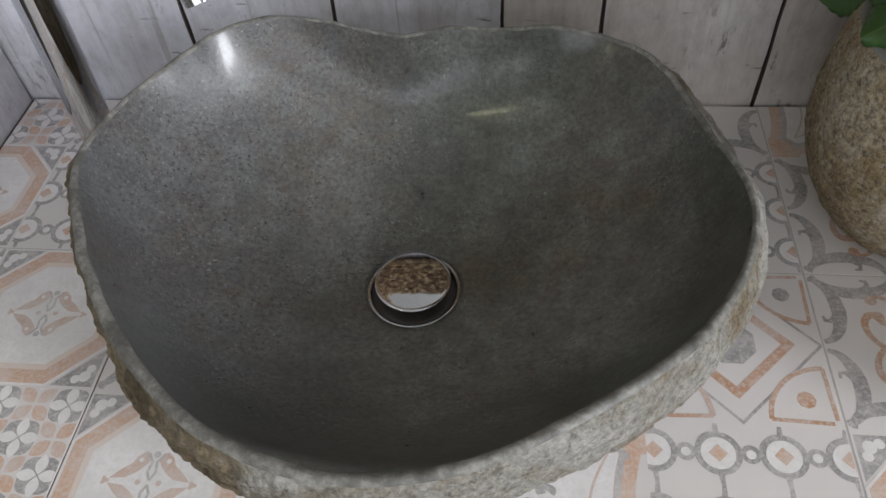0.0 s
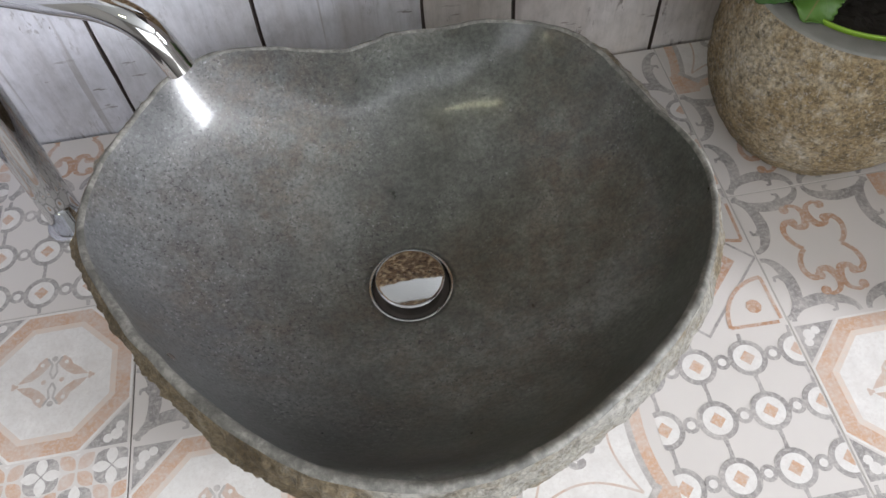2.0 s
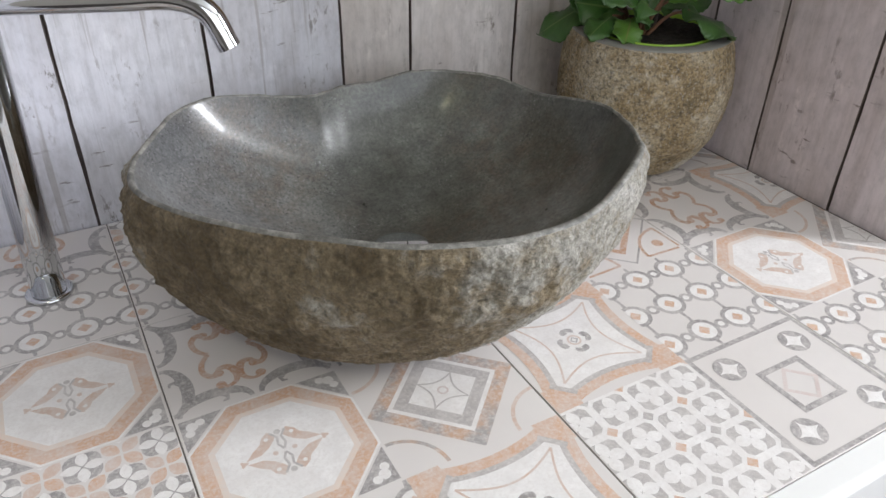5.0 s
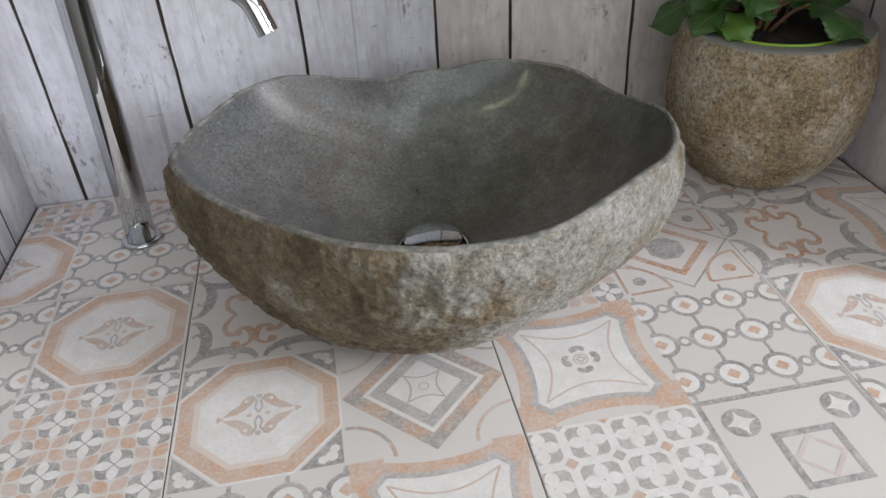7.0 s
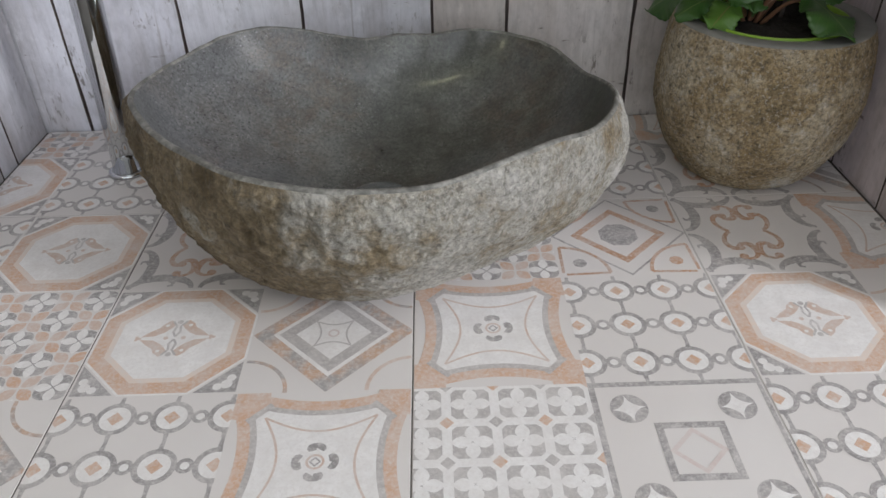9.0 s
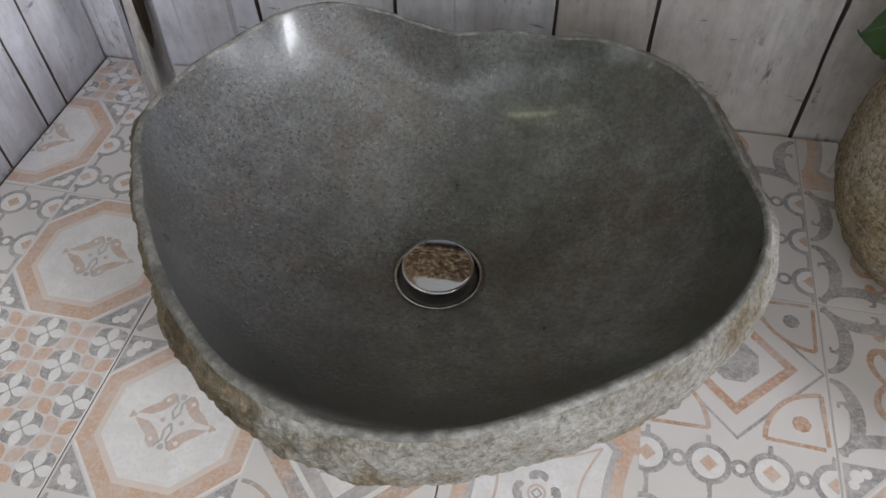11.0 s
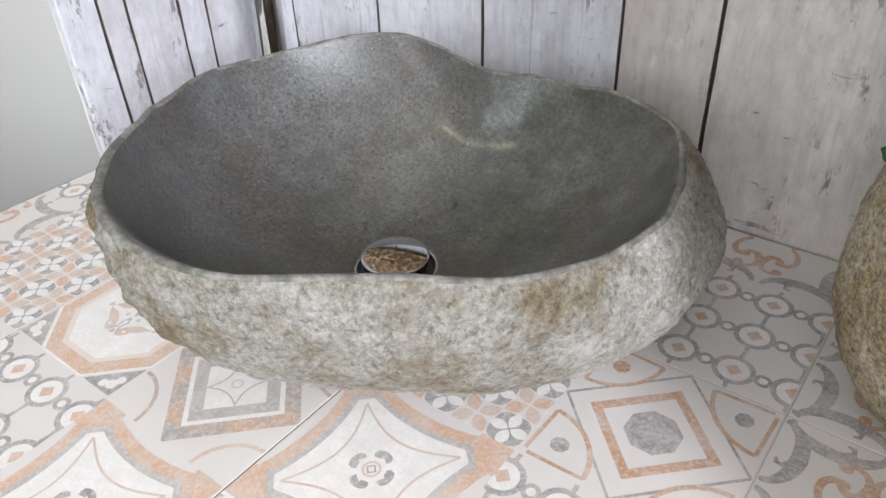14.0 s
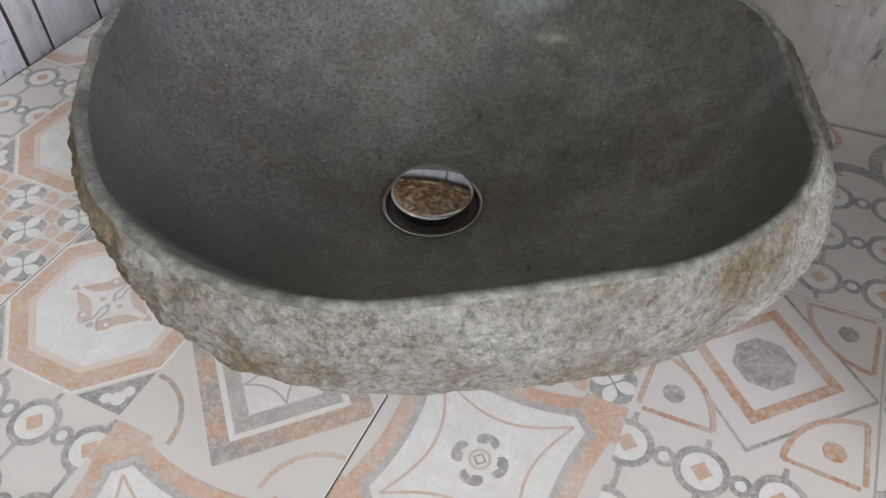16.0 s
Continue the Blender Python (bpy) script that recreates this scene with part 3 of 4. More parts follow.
            q = Vector((x, y, z))
            d = 0.0030 * noise.noise(q * 24) + 0.0030 * noise.noise(q * 62) + 0.0022 * noise.noise(q * 140) + 0.0012 * noise.noise(q * 300)
            chip = Vector((q.x, q.y, q.z * 0.55))
            d += 0.0034 * (0.30 - abs(noise.noise(chip * 75 + Vector((3, 1, 7))))) + 0.0022 * (0.3 - abs(noise.noise(chip * 170)))
            d *= 0.55 + 0.45 / (1 + math.exp((x + 0.01) / 0.03))
            d *= min(1.0, i / 5) * min(1.0, 0.25 + t * 8)
            verts.append((x + d * math.cos(a), y + d * math.sin(a), max(0.0, z + d * 0.25)))
    for i in range(rows):
        for k in range(steps):
            a, b = i * steps + k, i * steps + (k + 1) % steps
            faces.append((a, a + steps, b + steps, b))
    faces.append(tuple(rows * steps + k for k in range(steps)))
    local(tagged(mesh_object("skin", verts, faces, M_SHELL, None, True), "rough natural stone skin"), basin)
    return basin


build_basin()


def build_drain():
    drain = thing("pop_up_drain", "round chrome pop-up drain plug in the bowl", "drain", tuple(DRAIN))
    ring = [(0.0304, -0.0062), (0.0308, -0.0030), (0.0316, -0.0004), (0.0326, 0.0004), (0.0340, 0.0005), (0.0350, -0.0002), (0.0356, -0.0016)]
    v, f = lathe(ring, 96, close=False)
    mesh_object("flange", v, f, M_CHROME, drain, True)
    # Shallow disc, coloured dark for the shade of the deep hole under the cap.
    v, f = lathe([(0.0344, -0.0088), (0.0344, -0.0062)], 64)
    tagged(mesh_object("throat", v, f, M_GAP, drain), "drain throat disc with the hole's shade in its dark colour")
    cap = [(0.016, -0.0061), (0.0256, -0.0060), (0.0262, 0.0), (0.0279, 0.0090), (0.0281, 0.0097), (0.0280, 0.0103), (0.0276, 0.0106)]
    for i in range(1, 13):
        r = 0.0276 * (1 - i / 12)
        cap.append((max(r, 0.0002), 0.0106 + 0.0014 * (1 - (r / 0.0276) ** 2)))
    v, f = lathe(cap, 96)
    mesh_object("plug_cap", v, f, M_CHROME, drain, True)


build_drain()


# ---- tall tap ----
def build_tap():
    tap = thing("basin_tap", "tall chrome basin mixer tap with a straight bent spout", "tap", (-0.335, 0.362, 0))
    base, top = Vector((-0.335, 0.362, 0.0)), Vector((-0.3215, 0.3635, 0.318))
    v, f = lathe([(0.0215, 0.0), (0.0215, 0.003), (0.0205, 0.0042), (0.017, 0.0045)], 64, tuple(base))
    local(mesh_object("base_ring", v, f, M_CHROME, None, True), tap)
    pts = [base + (top - base) * t for t in (0.008, 0.2, 0.4, 0.6, 0.8, 0.985, 0.995, 1.0)]
    v, f = tube(pts, [0.0158] * 6 + [0.0152, 0.0138], 48)
    local(mesh_object("column", v, f, M_CHROME, None, True), tap)
    joint = base + (top - base) * 0.853
    bend, tip = Vector((-0.186, 0.2915, 0.2765)), Vector((-0.1515, 0.2725, 0.2385))
    pts = [joint + (bend - joint) * t for t in (0.0, 0.25, 0.5, 0.75, 1.0)]
    mid = Vector((-0.1635, 0.279, 0.2665))
    path = smooth_path(pts + [mid, tip], 8)
    v, f = tube(path, 0.0096, 36, caps=False)
    local(mesh_object("spout", v, f, M_CHROME, None, True), tap)
    d = (tip - mid).normalized()
    v, f = tube([tip - d * 0.004, tip - d * 0.0002], [0.0082, 0.0082], 32)
    local(tagged(mesh_object("aerator", v, f, M_GAP), "dark aerator in the spout"), tap)
    hv, hf = tube([top + Vector((0.002, -0.001, 0.003)), (-0.3, 0.345, 0.3225), (-0.246, 0.302, 0.3235), (-0.2452, 0.3015, 0.3235)], [0.0048, 0.0048, 0.0048, 0.0038], 24)
    local(mesh_object("lever", hv, hf, M_CHROME, None, True), tap)
    v, f = lathe([(0.0145, 0.0), (0.0150, 0.002), (0.0150, 0.012), (0.0135, 0.0145), (0.005, 0.015)], 48, tuple(top))
    local(mesh_object("cap", v, f, M_CHROME, None, True), tap)


build_tap()


# ---- stone pot with a plant ----
POT = Vector((0.3685, 0.339, 0.0))


def build_pot():
    pot = thing("stone_planter", "round rough brown stone pot with a smooth grey rim", "plant pot", tuple(POT))
    prof = ((0.0, 0.06), (0.0068, 0.07), (0.0227, 0.0815), (0.0454, 0.0955), (0.0738, 0.104), (0.1022, 0.1062), (0.1305, 0.1042), (0.1532, 0.1), (0.168, 0.0955))
    verts, faces = [], []
    steps, rows = 300, 64
    for i in range(rows + 1):
        z = 0.168 * i / rows
        for k in range(steps):
            a = 2 * math.pi * k / steps
            r = between(prof, z)
            q = Vector((r * math.cos(a), r * math.sin(a), z))
            d = 0.0016 * noise.noise(q * 22 + Vector((4, 1, 2))) + 0.0011 * noise.noise(q * 70) + 0.0010 * noise.noise(q * 190) + 0.0006 * noise.noise(q * 380)
            d *= min(1, (rows - i) / 4)
            verts.append(((r + d) * math.cos(a), (r + d) * math.sin(a), z))
    for i in range(rows):
        for k in range(steps):
            a, b = i * steps + k, i * steps + (k + 1) % steps
            faces.append((a, b, b + steps, a + steps))
    faces.append(tuple(range(steps))[::-1])
    mesh_object("skin", verts, faces, M_POT, pot, True)
    v, f = lathe([(0.0955, 0.168), (0.0945, 0.1692), (0.0925, 0.1698), (0.0785, 0.1698), (0.0765, 0.169), (0.0755, 0.167), (0.0745, 0.148)], 128, close=False)
    tagged(mesh_object("rim", v, f, M_POTRIM, pot, True), "smooth ground grey rim")
    liner = thing("nursery_pot", "lime green plastic nursery pot inside the stone planter", "flower pot", tuple(POT))
    v, f = lathe([(0.058, 0.149), (0.0725, 0.155), (0.0735, 0.1692), (0.0728, 0.1702), (0.0715, 0.1702), (0.0708, 0.169), (0.070, 0.157)], 96, close=False)
    mesh_object("wall", v, f, M_LIME, liner, True)
    verts, faces = [(0, 0, 0.1675)], []
    for i in range(1, 19):
        for k in range(72):
            a, r = 2 * math.pi * k / 72, 0.0702 * i / 18
            q = Vector((r * math.cos(a), r * math.sin(a), 0))
            verts.append((q.x, q.y, 0.1650 + 0.0035 * noise.noise(q * 60) + 0.003 * noise.noise(q * 160)))
    for k in range(72):
        faces.append((0, 1 + k, 1 + (k + 1) % 72))
    for i in range(17):
        for k in range(72):
            a, b = 1 + i * 72 + k, 1 + i * 72 + (k + 1) % 72
            faces.append((a, a + 72, b + 72, b))
    tagged(mesh_object("soil", verts, faces, M_SOIL, liner), "dark crumbly potting soil")


build_pot()


def leaf_mesh(root, tip, width, normal, droop, cup, material, seed, plant):
    """A broad toothed leaf from root to tip, bent along its length and waved at the margin."""
    rnd = random.Random(seed)
    root, tip = Vector(root), Vector(tip)
    axis = tip - root
    length = axis.length
    axis.normalize()
    up = Vector(normal)
    up = (up - axis * up.dot(axis)).normalized()
    side = axis.cross(up)
    nu, nv = 64, 16
    verts, uvs = [], []
    ph = rnd.uniform(0, 9)
    for i in range(nu + 1):
        u = i / nu
        half = width * 0.5 * max(0.0, math.sin(math.pi * min(1.0, 0.03 + 0.97 * u ** 1.15))) ** 0.68 + 0.0008
        tooth = 1 + 0.10 * (abs(math.sin(u * 41 + ph)) - 0.5) + 0.09 * math.sin(u * 13 + ph * 2)
        for j in range(nv + 1):
            w = j / nv * 2 - 1
            edge = abs(w)
            off = half * w * (1 + (tooth - 1) * edge ** 3)
            lift = cup * half * edge ** 2 - droop * length * (u ** 2 - 0.25 * u) + 0.12 * width * math.sin(u * 12 + ph + (2 if w > 0 else 0)) * edge ** 1.6
            p = root + axis * (length * (u + 0.10 * edge ** 1.5 * (1 - u) * -1)) + side * off + up * lift
            verts.append(p)
            uvs.append((u, j / nv))
    faces = []
    for i in range(nu):
        for j in range(nv):
            a = i * (nv + 1) + j
            faces.append((a, a + 1, a + nv + 2, a + nv + 1))
    ob = mesh_object("leaf", verts, faces, material, None, True)
    layer = ob.data.uv_layers.new(name="UVMap")
    for loop in ob.data.loops:
        layer.data[loop.index].uv = uvs[loop.vertex_index]
    solid = ob.modifiers.new("thickness", "SOLIDIFY")
    solid.thickness = 0.0007
    return local(ob, plant)


def build_plant():
    plant = thing("potted_plant", "leafy green plant with broad toothed leaves and reddish stalks", "plant", (POT.x, POT.y, 0.16))
    crown = Vector((0.345, 0.342, 0.166))
    leaves = [
        # blade root, tip, width, normal, young
        ((0.316, 0.380, 0.198), (0.258, 0.424, 0.158), 0.046, (-0.2, -0.5, 1), False),
        ((0.322, 0.326, 0.189), (0.292, 0.297, 0.176), 0.034, (-0.2, -0.5, 1), True),
        ((0.308, 0.342, 0.190), (0.266, 0.330, 0.178), 0.034, (-0.3, -0.4, 1), False),
        ((0.384, 0.300, 0.197), (0.405, 0.241, 0.183), 0.048, (0.3, -0.5, 1), False),
        ((0.362, 0.306, 0.224), (0.444, 0.232, 0.284), 0.092, (-0.45, -0.5, 0.75), True),
        ((0.345, 0.324, 0.200), (0.268, 0.336, 0.252), 0.074, (-0.10, -0.62, 0.78), False),
        ((0.322, 0.364, 0.192), (0.272, 0.398, 0.226), 0.050, (-0.3, -0.8, 0.6), False),
        ((0.354, 0.350, 0.204), (0.372, 0.385, 0.276), 0.060, (0.1, -0.9, 0.4), False),
    ]
    leaves += [
        ((0.358, 0.338, 0.190), (0.342, 0.372, 0.236), 0.050, (-0.2, -0.8, 0.5), False),
        ((0.374, 0.334, 0.190), (0.402, 0.368, 0.226), 0.050, (0.2, -0.8, 0.5), False),
        ((0.384, 0.336, 0.198), (0.440, 0.318, 0.204), 0.042, (0.1, -0.6, 0.8), False),
        ((0.352, 0.330, 0.186), (0.322, 0.318, 0.204), 0.038, (-0.3, -0.7, 0.6), False),
    ]
    rnd = random.Random(12)
    for k in range(4):
        a = radians(96 + 19 * k)
        r = rnd.uniform(0.022, 0.034)
        root = crown + Vector((r * math.cos(a), r * math.sin(a), rnd.uniform(0.020, 0.034)))
        tip = root + Vector((0.055 * math.cos(a), 0.040 * math.sin(a), rnd.uniform(0.006, 0.036)))
        leaves.append((root, tip, rnd.uniform(0.042, 0.056), (0.4 * math.cos(a), -0.7, 0.6), False))
    for i, (root, tip, width, normal, young) in enumerate(leaves):
        low = tip[2] < root[2]
        leaf_mesh(root, tip, width, normal, 0.18 if low else 0.09, -0.25 if low else 0.14, M_LEAF_YOUNG if young else M_LEAF, i + 3, plant)
        root = Vector(root)
        foot = crown + 0.25 * (root - crown) * Vector((1, 1, 0))
        foot.z = 0.163
        path = smooth_path([foot, foot + (root - foot) * 0.5 + Vector((0, 0, 0.008)), root + (Vector(tip) - root) * 0.025], 6)
        v, f = tube(path, [0.0024 - 0.0009 * k / (len(path) - 1) for k in range(len(path))], 10)
        local(mesh_object("stalk", v, f, M_STEM, None, True), plant)
    v, f = tube(smooth_path([(0.380, 0.346, 0.16), (0.384, 0.347, 0.23), (0.388, 0.348, 0.33)], 6), 0.0022, 8)
    local(mesh_object("cane", v, f, M_GAP, None, True), plant)


build_plant()


# ---- mirror in a woven frame ----
def rope_row(p0, p1, radius, seed, pitch=0.043):
    """One row of loosely twisted strands, as overlapping slanted lobes."""
    rnd = random.Random(seed)
    p0, p1 = Vector(p0), Vector(p1)
    d = (p1 - p0).normalized()
    nrm = Vector((0, -1, 0))
    up = nrm.cross(d)
    length = (p1 - p0).length
    count = max(2, int(length / pitch))
    verts, faces = [], []
    lean = 1 if seed % 2 else -1
    for strand in range(3):
        for i in range(count):
            s = (i + strand / 3 + 0.25 + rnd.uniform(-0.08, 0.08)) * pitch
            c = p0 + d * s + up * radius * rnd.uniform(-0.2, 0.2)
            half = pitch * rnd.uniform(0.50, 0.66)
            rad = radius * rnd.uniform(0.50, 0.70)
            slant = lean * rnd.uniform(0.65, 1.1)
            a = c - d * half - up * radius * 0.8 * slant - nrm * radius * 0.75
            b = c + d * half + up * radius * 0.8 * slant - nrm * radius * 0.75
            mid = c + nrm * radius * rnd.uniform(0.4, 0.75)
            path = smooth_path([a, (a + mid) / 2 + nrm * radius * 0.22, mid, (b + mid) / 2 + nrm * radius * 0.22, b], 3)
            n1 = len(path) - 1
            radii = [rad * (0.30 + 0.70 * math.sin(math.pi * k / n1) ** 0.7) for k in range(n1 + 1)]
            v, f = tube(path, radii, 9)
            o = len(verts)
            verts += v
            faces += [tuple(q + o for q in fc) for fc in f]
    return verts, faces


def build_mirror():
    mx0, mx1, mz0, mz1, y = -0.414, 0.375, 0.258, 1.0, WALL_Y
    mirror = thing("woven_mirror", "wall mirror in a wide frame of woven brown natural rope", "mirror", ((mx0 + mx1) / 2, y, mz0))
    local(part("back_board", box_bm((mx0 + 0.01, y - 0.010, mz0 + 0.008), (mx1 - 0.01, y - 0.0008, mz1 - 0.008)), M_GAP), mirror)
    local(part("glass", box_bm((mx0 + 0.215, y - 0.014, mz0 + 0.215), (mx1 - 0.215, y - 0.0105, mz1 - 0.215)), M_MIRROR, label="clear mirror glass"), mirror)
    for i in range(14):
        o = 0.008 + i * 0.0155
        r = 0.0096
        for a, b in (((mx0 + o, y - 0.014, mz0 + o), (mx1 - o, y - 0.014, mz0 + o)), ((mx0 + o, y - 0.014, mz1 - o), (mx1 - o, y - 0.014, mz1 - o)),
                     ((mx0 + o, y - 0.014, mz0 + o), (mx0 + o, y - 0.014, mz1 - o)), ((mx1 - o, y - 0.014, mz0 + o), (mx1 - o, y - 0.014, mz1 - o))):
            v, f = rope_row(a, b, r, i * 7 + int(100 * abs(a[0])))
            local(mesh_object("rope", v, f, M_ROPE, None, True), mirror)


build_mirror()

# ---- printed tiles ----
C = 0.134


class Print:
    """Flat printed shapes in cell units, cut to the tile's own rectangle and laid a hair above the glaze."""

    def __init__(self, rect):
        self.rect, self.verts, self.faces, self.ink = rect, [], [], []

    def cell(self, i, j, turn=0):
        self.o, self.turn = (i * C, j * C), turn
        r = self.rect
        self.box = (max(r[0], i * C), max(r[1], j * C), min(r[2], (i + 1) * C), min(r[3], (j + 1) * C))

    def poly(self, pts, ink, layer):
        q = []
        for x, y in pts:
            for _ in range(self.turn):
                x, y = 1 - y, x
            q.append((self.o[0] + x * C, self.o[1] + y * C))
        for axis, lim, sgn in ((0, self.box[0], 1), (1, self.box[1], 1), (0, self.box[2], -1), (1, self.box[3], -1)):
            out = []
            for k, p in enumerate(q):
                n2 = q[(k + 1) % len(q)]
                a, b = (p[axis] - lim) * sgn, (n2[axis] - lim) * sgn
                if a >= 0:
                    out.append(p)
                if a * b < 0:
                    t = a / (a - b)
                    out.append((p[0] + (n2[0] - p[0]) * t, p[1] + (n2[1] - p[1]) * t))
            q = out
            if len(q) < 3:
                return
        area = sum(q[k][0] * q[(k + 1) % len(q)][1] - q[(k + 1) % len(q)][0] * q[k][1] for k in range(len(q)))
        if abs(area) < 1e-9:
            return
        if area < 0:
            q = q[::-1]
        o = len(self.verts)
        lift = 0.00007 * (layer + 1) + 0.0000013 * (len(self.faces) % 47)
        self.verts += [(x, y, lift) for x, y in q]
        self.faces.append(tuple(range(o, o + len(q))))
        self.ink.append(ink)

    def fan(self, cx, cy, radius, ink, layer, steps=24, turn=0.0):
        """A filled shape that is star-like about its centre; radius is a number or a function of the angle."""
        f = radius if callable(radius) else (lambda a: radius)
        ring = [(cx + f(a) * math.cos(a + turn), cy + f(a) * math.sin(a + turn)) for a in (2 * math.pi * k / steps for k in range(steps))]
        for k in range(steps):
            self.poly([(cx, cy), ring[k], ring[(k + 1) % steps]], ink, layer)

    def band(self, pts, width, ink, layer, closed=False):
        n2 = len(pts)
        sides = []
        for k in range(n2):
            a = pts[k - 1] if closed or k else pts[0]
            b = pts[(k + 1) % n2] if closed or k < n2 - 1 else pts[-1]
            dx, dy = b[0] - a[0], b[1] - a[1]
            m = math.hypot(dx, dy) or 1
            w = width(k / (n2 - 1)) if callable(width) else width
            p = pts[k]
            # keep the width at sharp corners
            u = (p[0] - a[0], p[1] - a[1])
            mu = math.hypot(*u) or 1
            cosh = max(0.5, abs((u[0] * dx + u[1] * dy) / (mu * m))) if mu > 1e-6 and (closed or 0 < k < n2 - 1) else 1
            w = w / 2 / cosh
            sides.append(((p[0] - dy / m * w, p[1] + dx / m * w), (p[0] + dy / m * w, p[1] - dx / m * w)))
        for k in range(n2 if closed else n2 - 1):
            a, b = sides[k], sides[(k + 1) % n2]
            self.poly([a[0], a[1], b[1], b[0]], ink, layer)

    def arc(self, cx, cy, r, a0, a1, width, ink, layer, steps=16):
        self.band([(cx + r * math.cos(radians(a0 + (a1 - a0) * k / steps)), cy + r * math.sin(radians(a0 + (a1 - a0) * k / steps))) for k in range(steps + 1)], width, ink, layer)

    def ring(self, cx, cy, r, width, ink, layer, steps=26):
        self.band([(cx + r * math.cos(2 * math.pi * k / steps), cy + r * math.sin(2 * math.pi * k / steps)) for k in range(steps)], width, ink, layer, True)

    def petal(self, cx, cy, ang, r0, r1, half, ink, layer):
        """A lens-shaped petal that points along ang from r0 to r1."""
        ca, sa = math.cos(ang), math.sin(ang)
        up, lo = [], []
        for k in range(9):
            t = k / 8
            r, w = r0 + (r1 - r0) * t, half * math.sin(math.pi * t) ** 0.8
            up.append((cx + r * ca - w * sa, cy + r * sa + w * ca))
            lo.append((cx + r * ca + w * sa, cy + r * sa - w * ca))
        for k in range(8):
            self.poly([up[k], lo[k], lo[k + 1], up[k + 1]], ink, layer)


def diamond(r, cx=0.5, cy=0.5):
    return [(cx + r, cy), (cx, cy + r), (cx - r, cy), (cx, cy - r)]


def motif_octagon(p):
    def octo(ap):
        k = ap * math.tan(math.pi / 8)
        return [(0.5 + x, 0.5 + y) for x, y in ((ap, -k), (ap, k), (k, ap), (-k, ap), (-ap, k), (-ap, -k), (-k, -ap), (k, -ap))]
    for sx in (0, 1):
        for sy in (0, 1):
            f = lambda x, y: (x if sx == 0 else 1 - x, y if sy == 0 else 1 - y)
            p.poly([f(0.02, 0.02), f(0.27, 0.02), f(0.02, 0.27)], GREY, 0)
            for x, y, r in ((0.065, 0.135, 0.028), (0.135, 0.065, 0.028), (0.085, 0.085, 0.036)):
                p.fan(*f(x, y), r, WHITE, 1, 10)
    for ap, ink, lay in ((0.490, WHITE, 2), (0.475, ORANGE, 3), (0.388, PALE, 4), (0.352, WHITE, 5)):
        q = octo(ap)
        for k in range(8):
            p.poly([(0.5, 0.5), q[k], q[(k + 1) % 8]], ink, lay)
    # Four trumpet shapes that spread from the two tips, with white between them.
    trumpet = [(0.215, 0.012), (0.165, 0.062), (0.115, 0.098), (0.098, 0.135), (0.058, 0.168), (0.030, 0.150), (0.022, 0.118), (0.046, 0.084), (0.078, 0.052), (0.130, 0.020)]
    for sx in (-1, 1):
        p.fan(0.5 + sx * 0.232, 0.5, lambda a: 0.026 * (0.75 + 0.25 * math.cos(3 * a)), RUBBED, 6, 15)
        for sy in (-1, 1):
            q = [(0.5 + sx * x, 0.5 + sy * y) for x, y in trumpet]
            m = (0.5 + sx * 0.085, 0.5 + sy * 0.085)
            for k in range(len(q)):
                p.poly([m, q[k], q[(k + 1) % len(q)]], RUBBED, 6)
            p.band([(0.5, 0.5 + sy * 0.012), (0.5 + sx * 0.022, 0.5 + sy * 0.055), (0.5 + sx * 0.012, 0.5 + sy * 0.11), (0.5 + sx * 0.045, 0.5 + sy * 0.158)], 0.014, FADED, 7)
            p.fan(0.5 + sx * 0.074, 0.5 + sy * 0.118, 0.014, WHITE, 8, 7)
        p.fan(0.5 + sx * 0.055, 0.5, 0.016, RUBBED, 6, 8)
    for sy in (-1, 1):
        p.fan(0.5, 0.5 + sy * 0.150, 0.020, FADED, 7, 8)


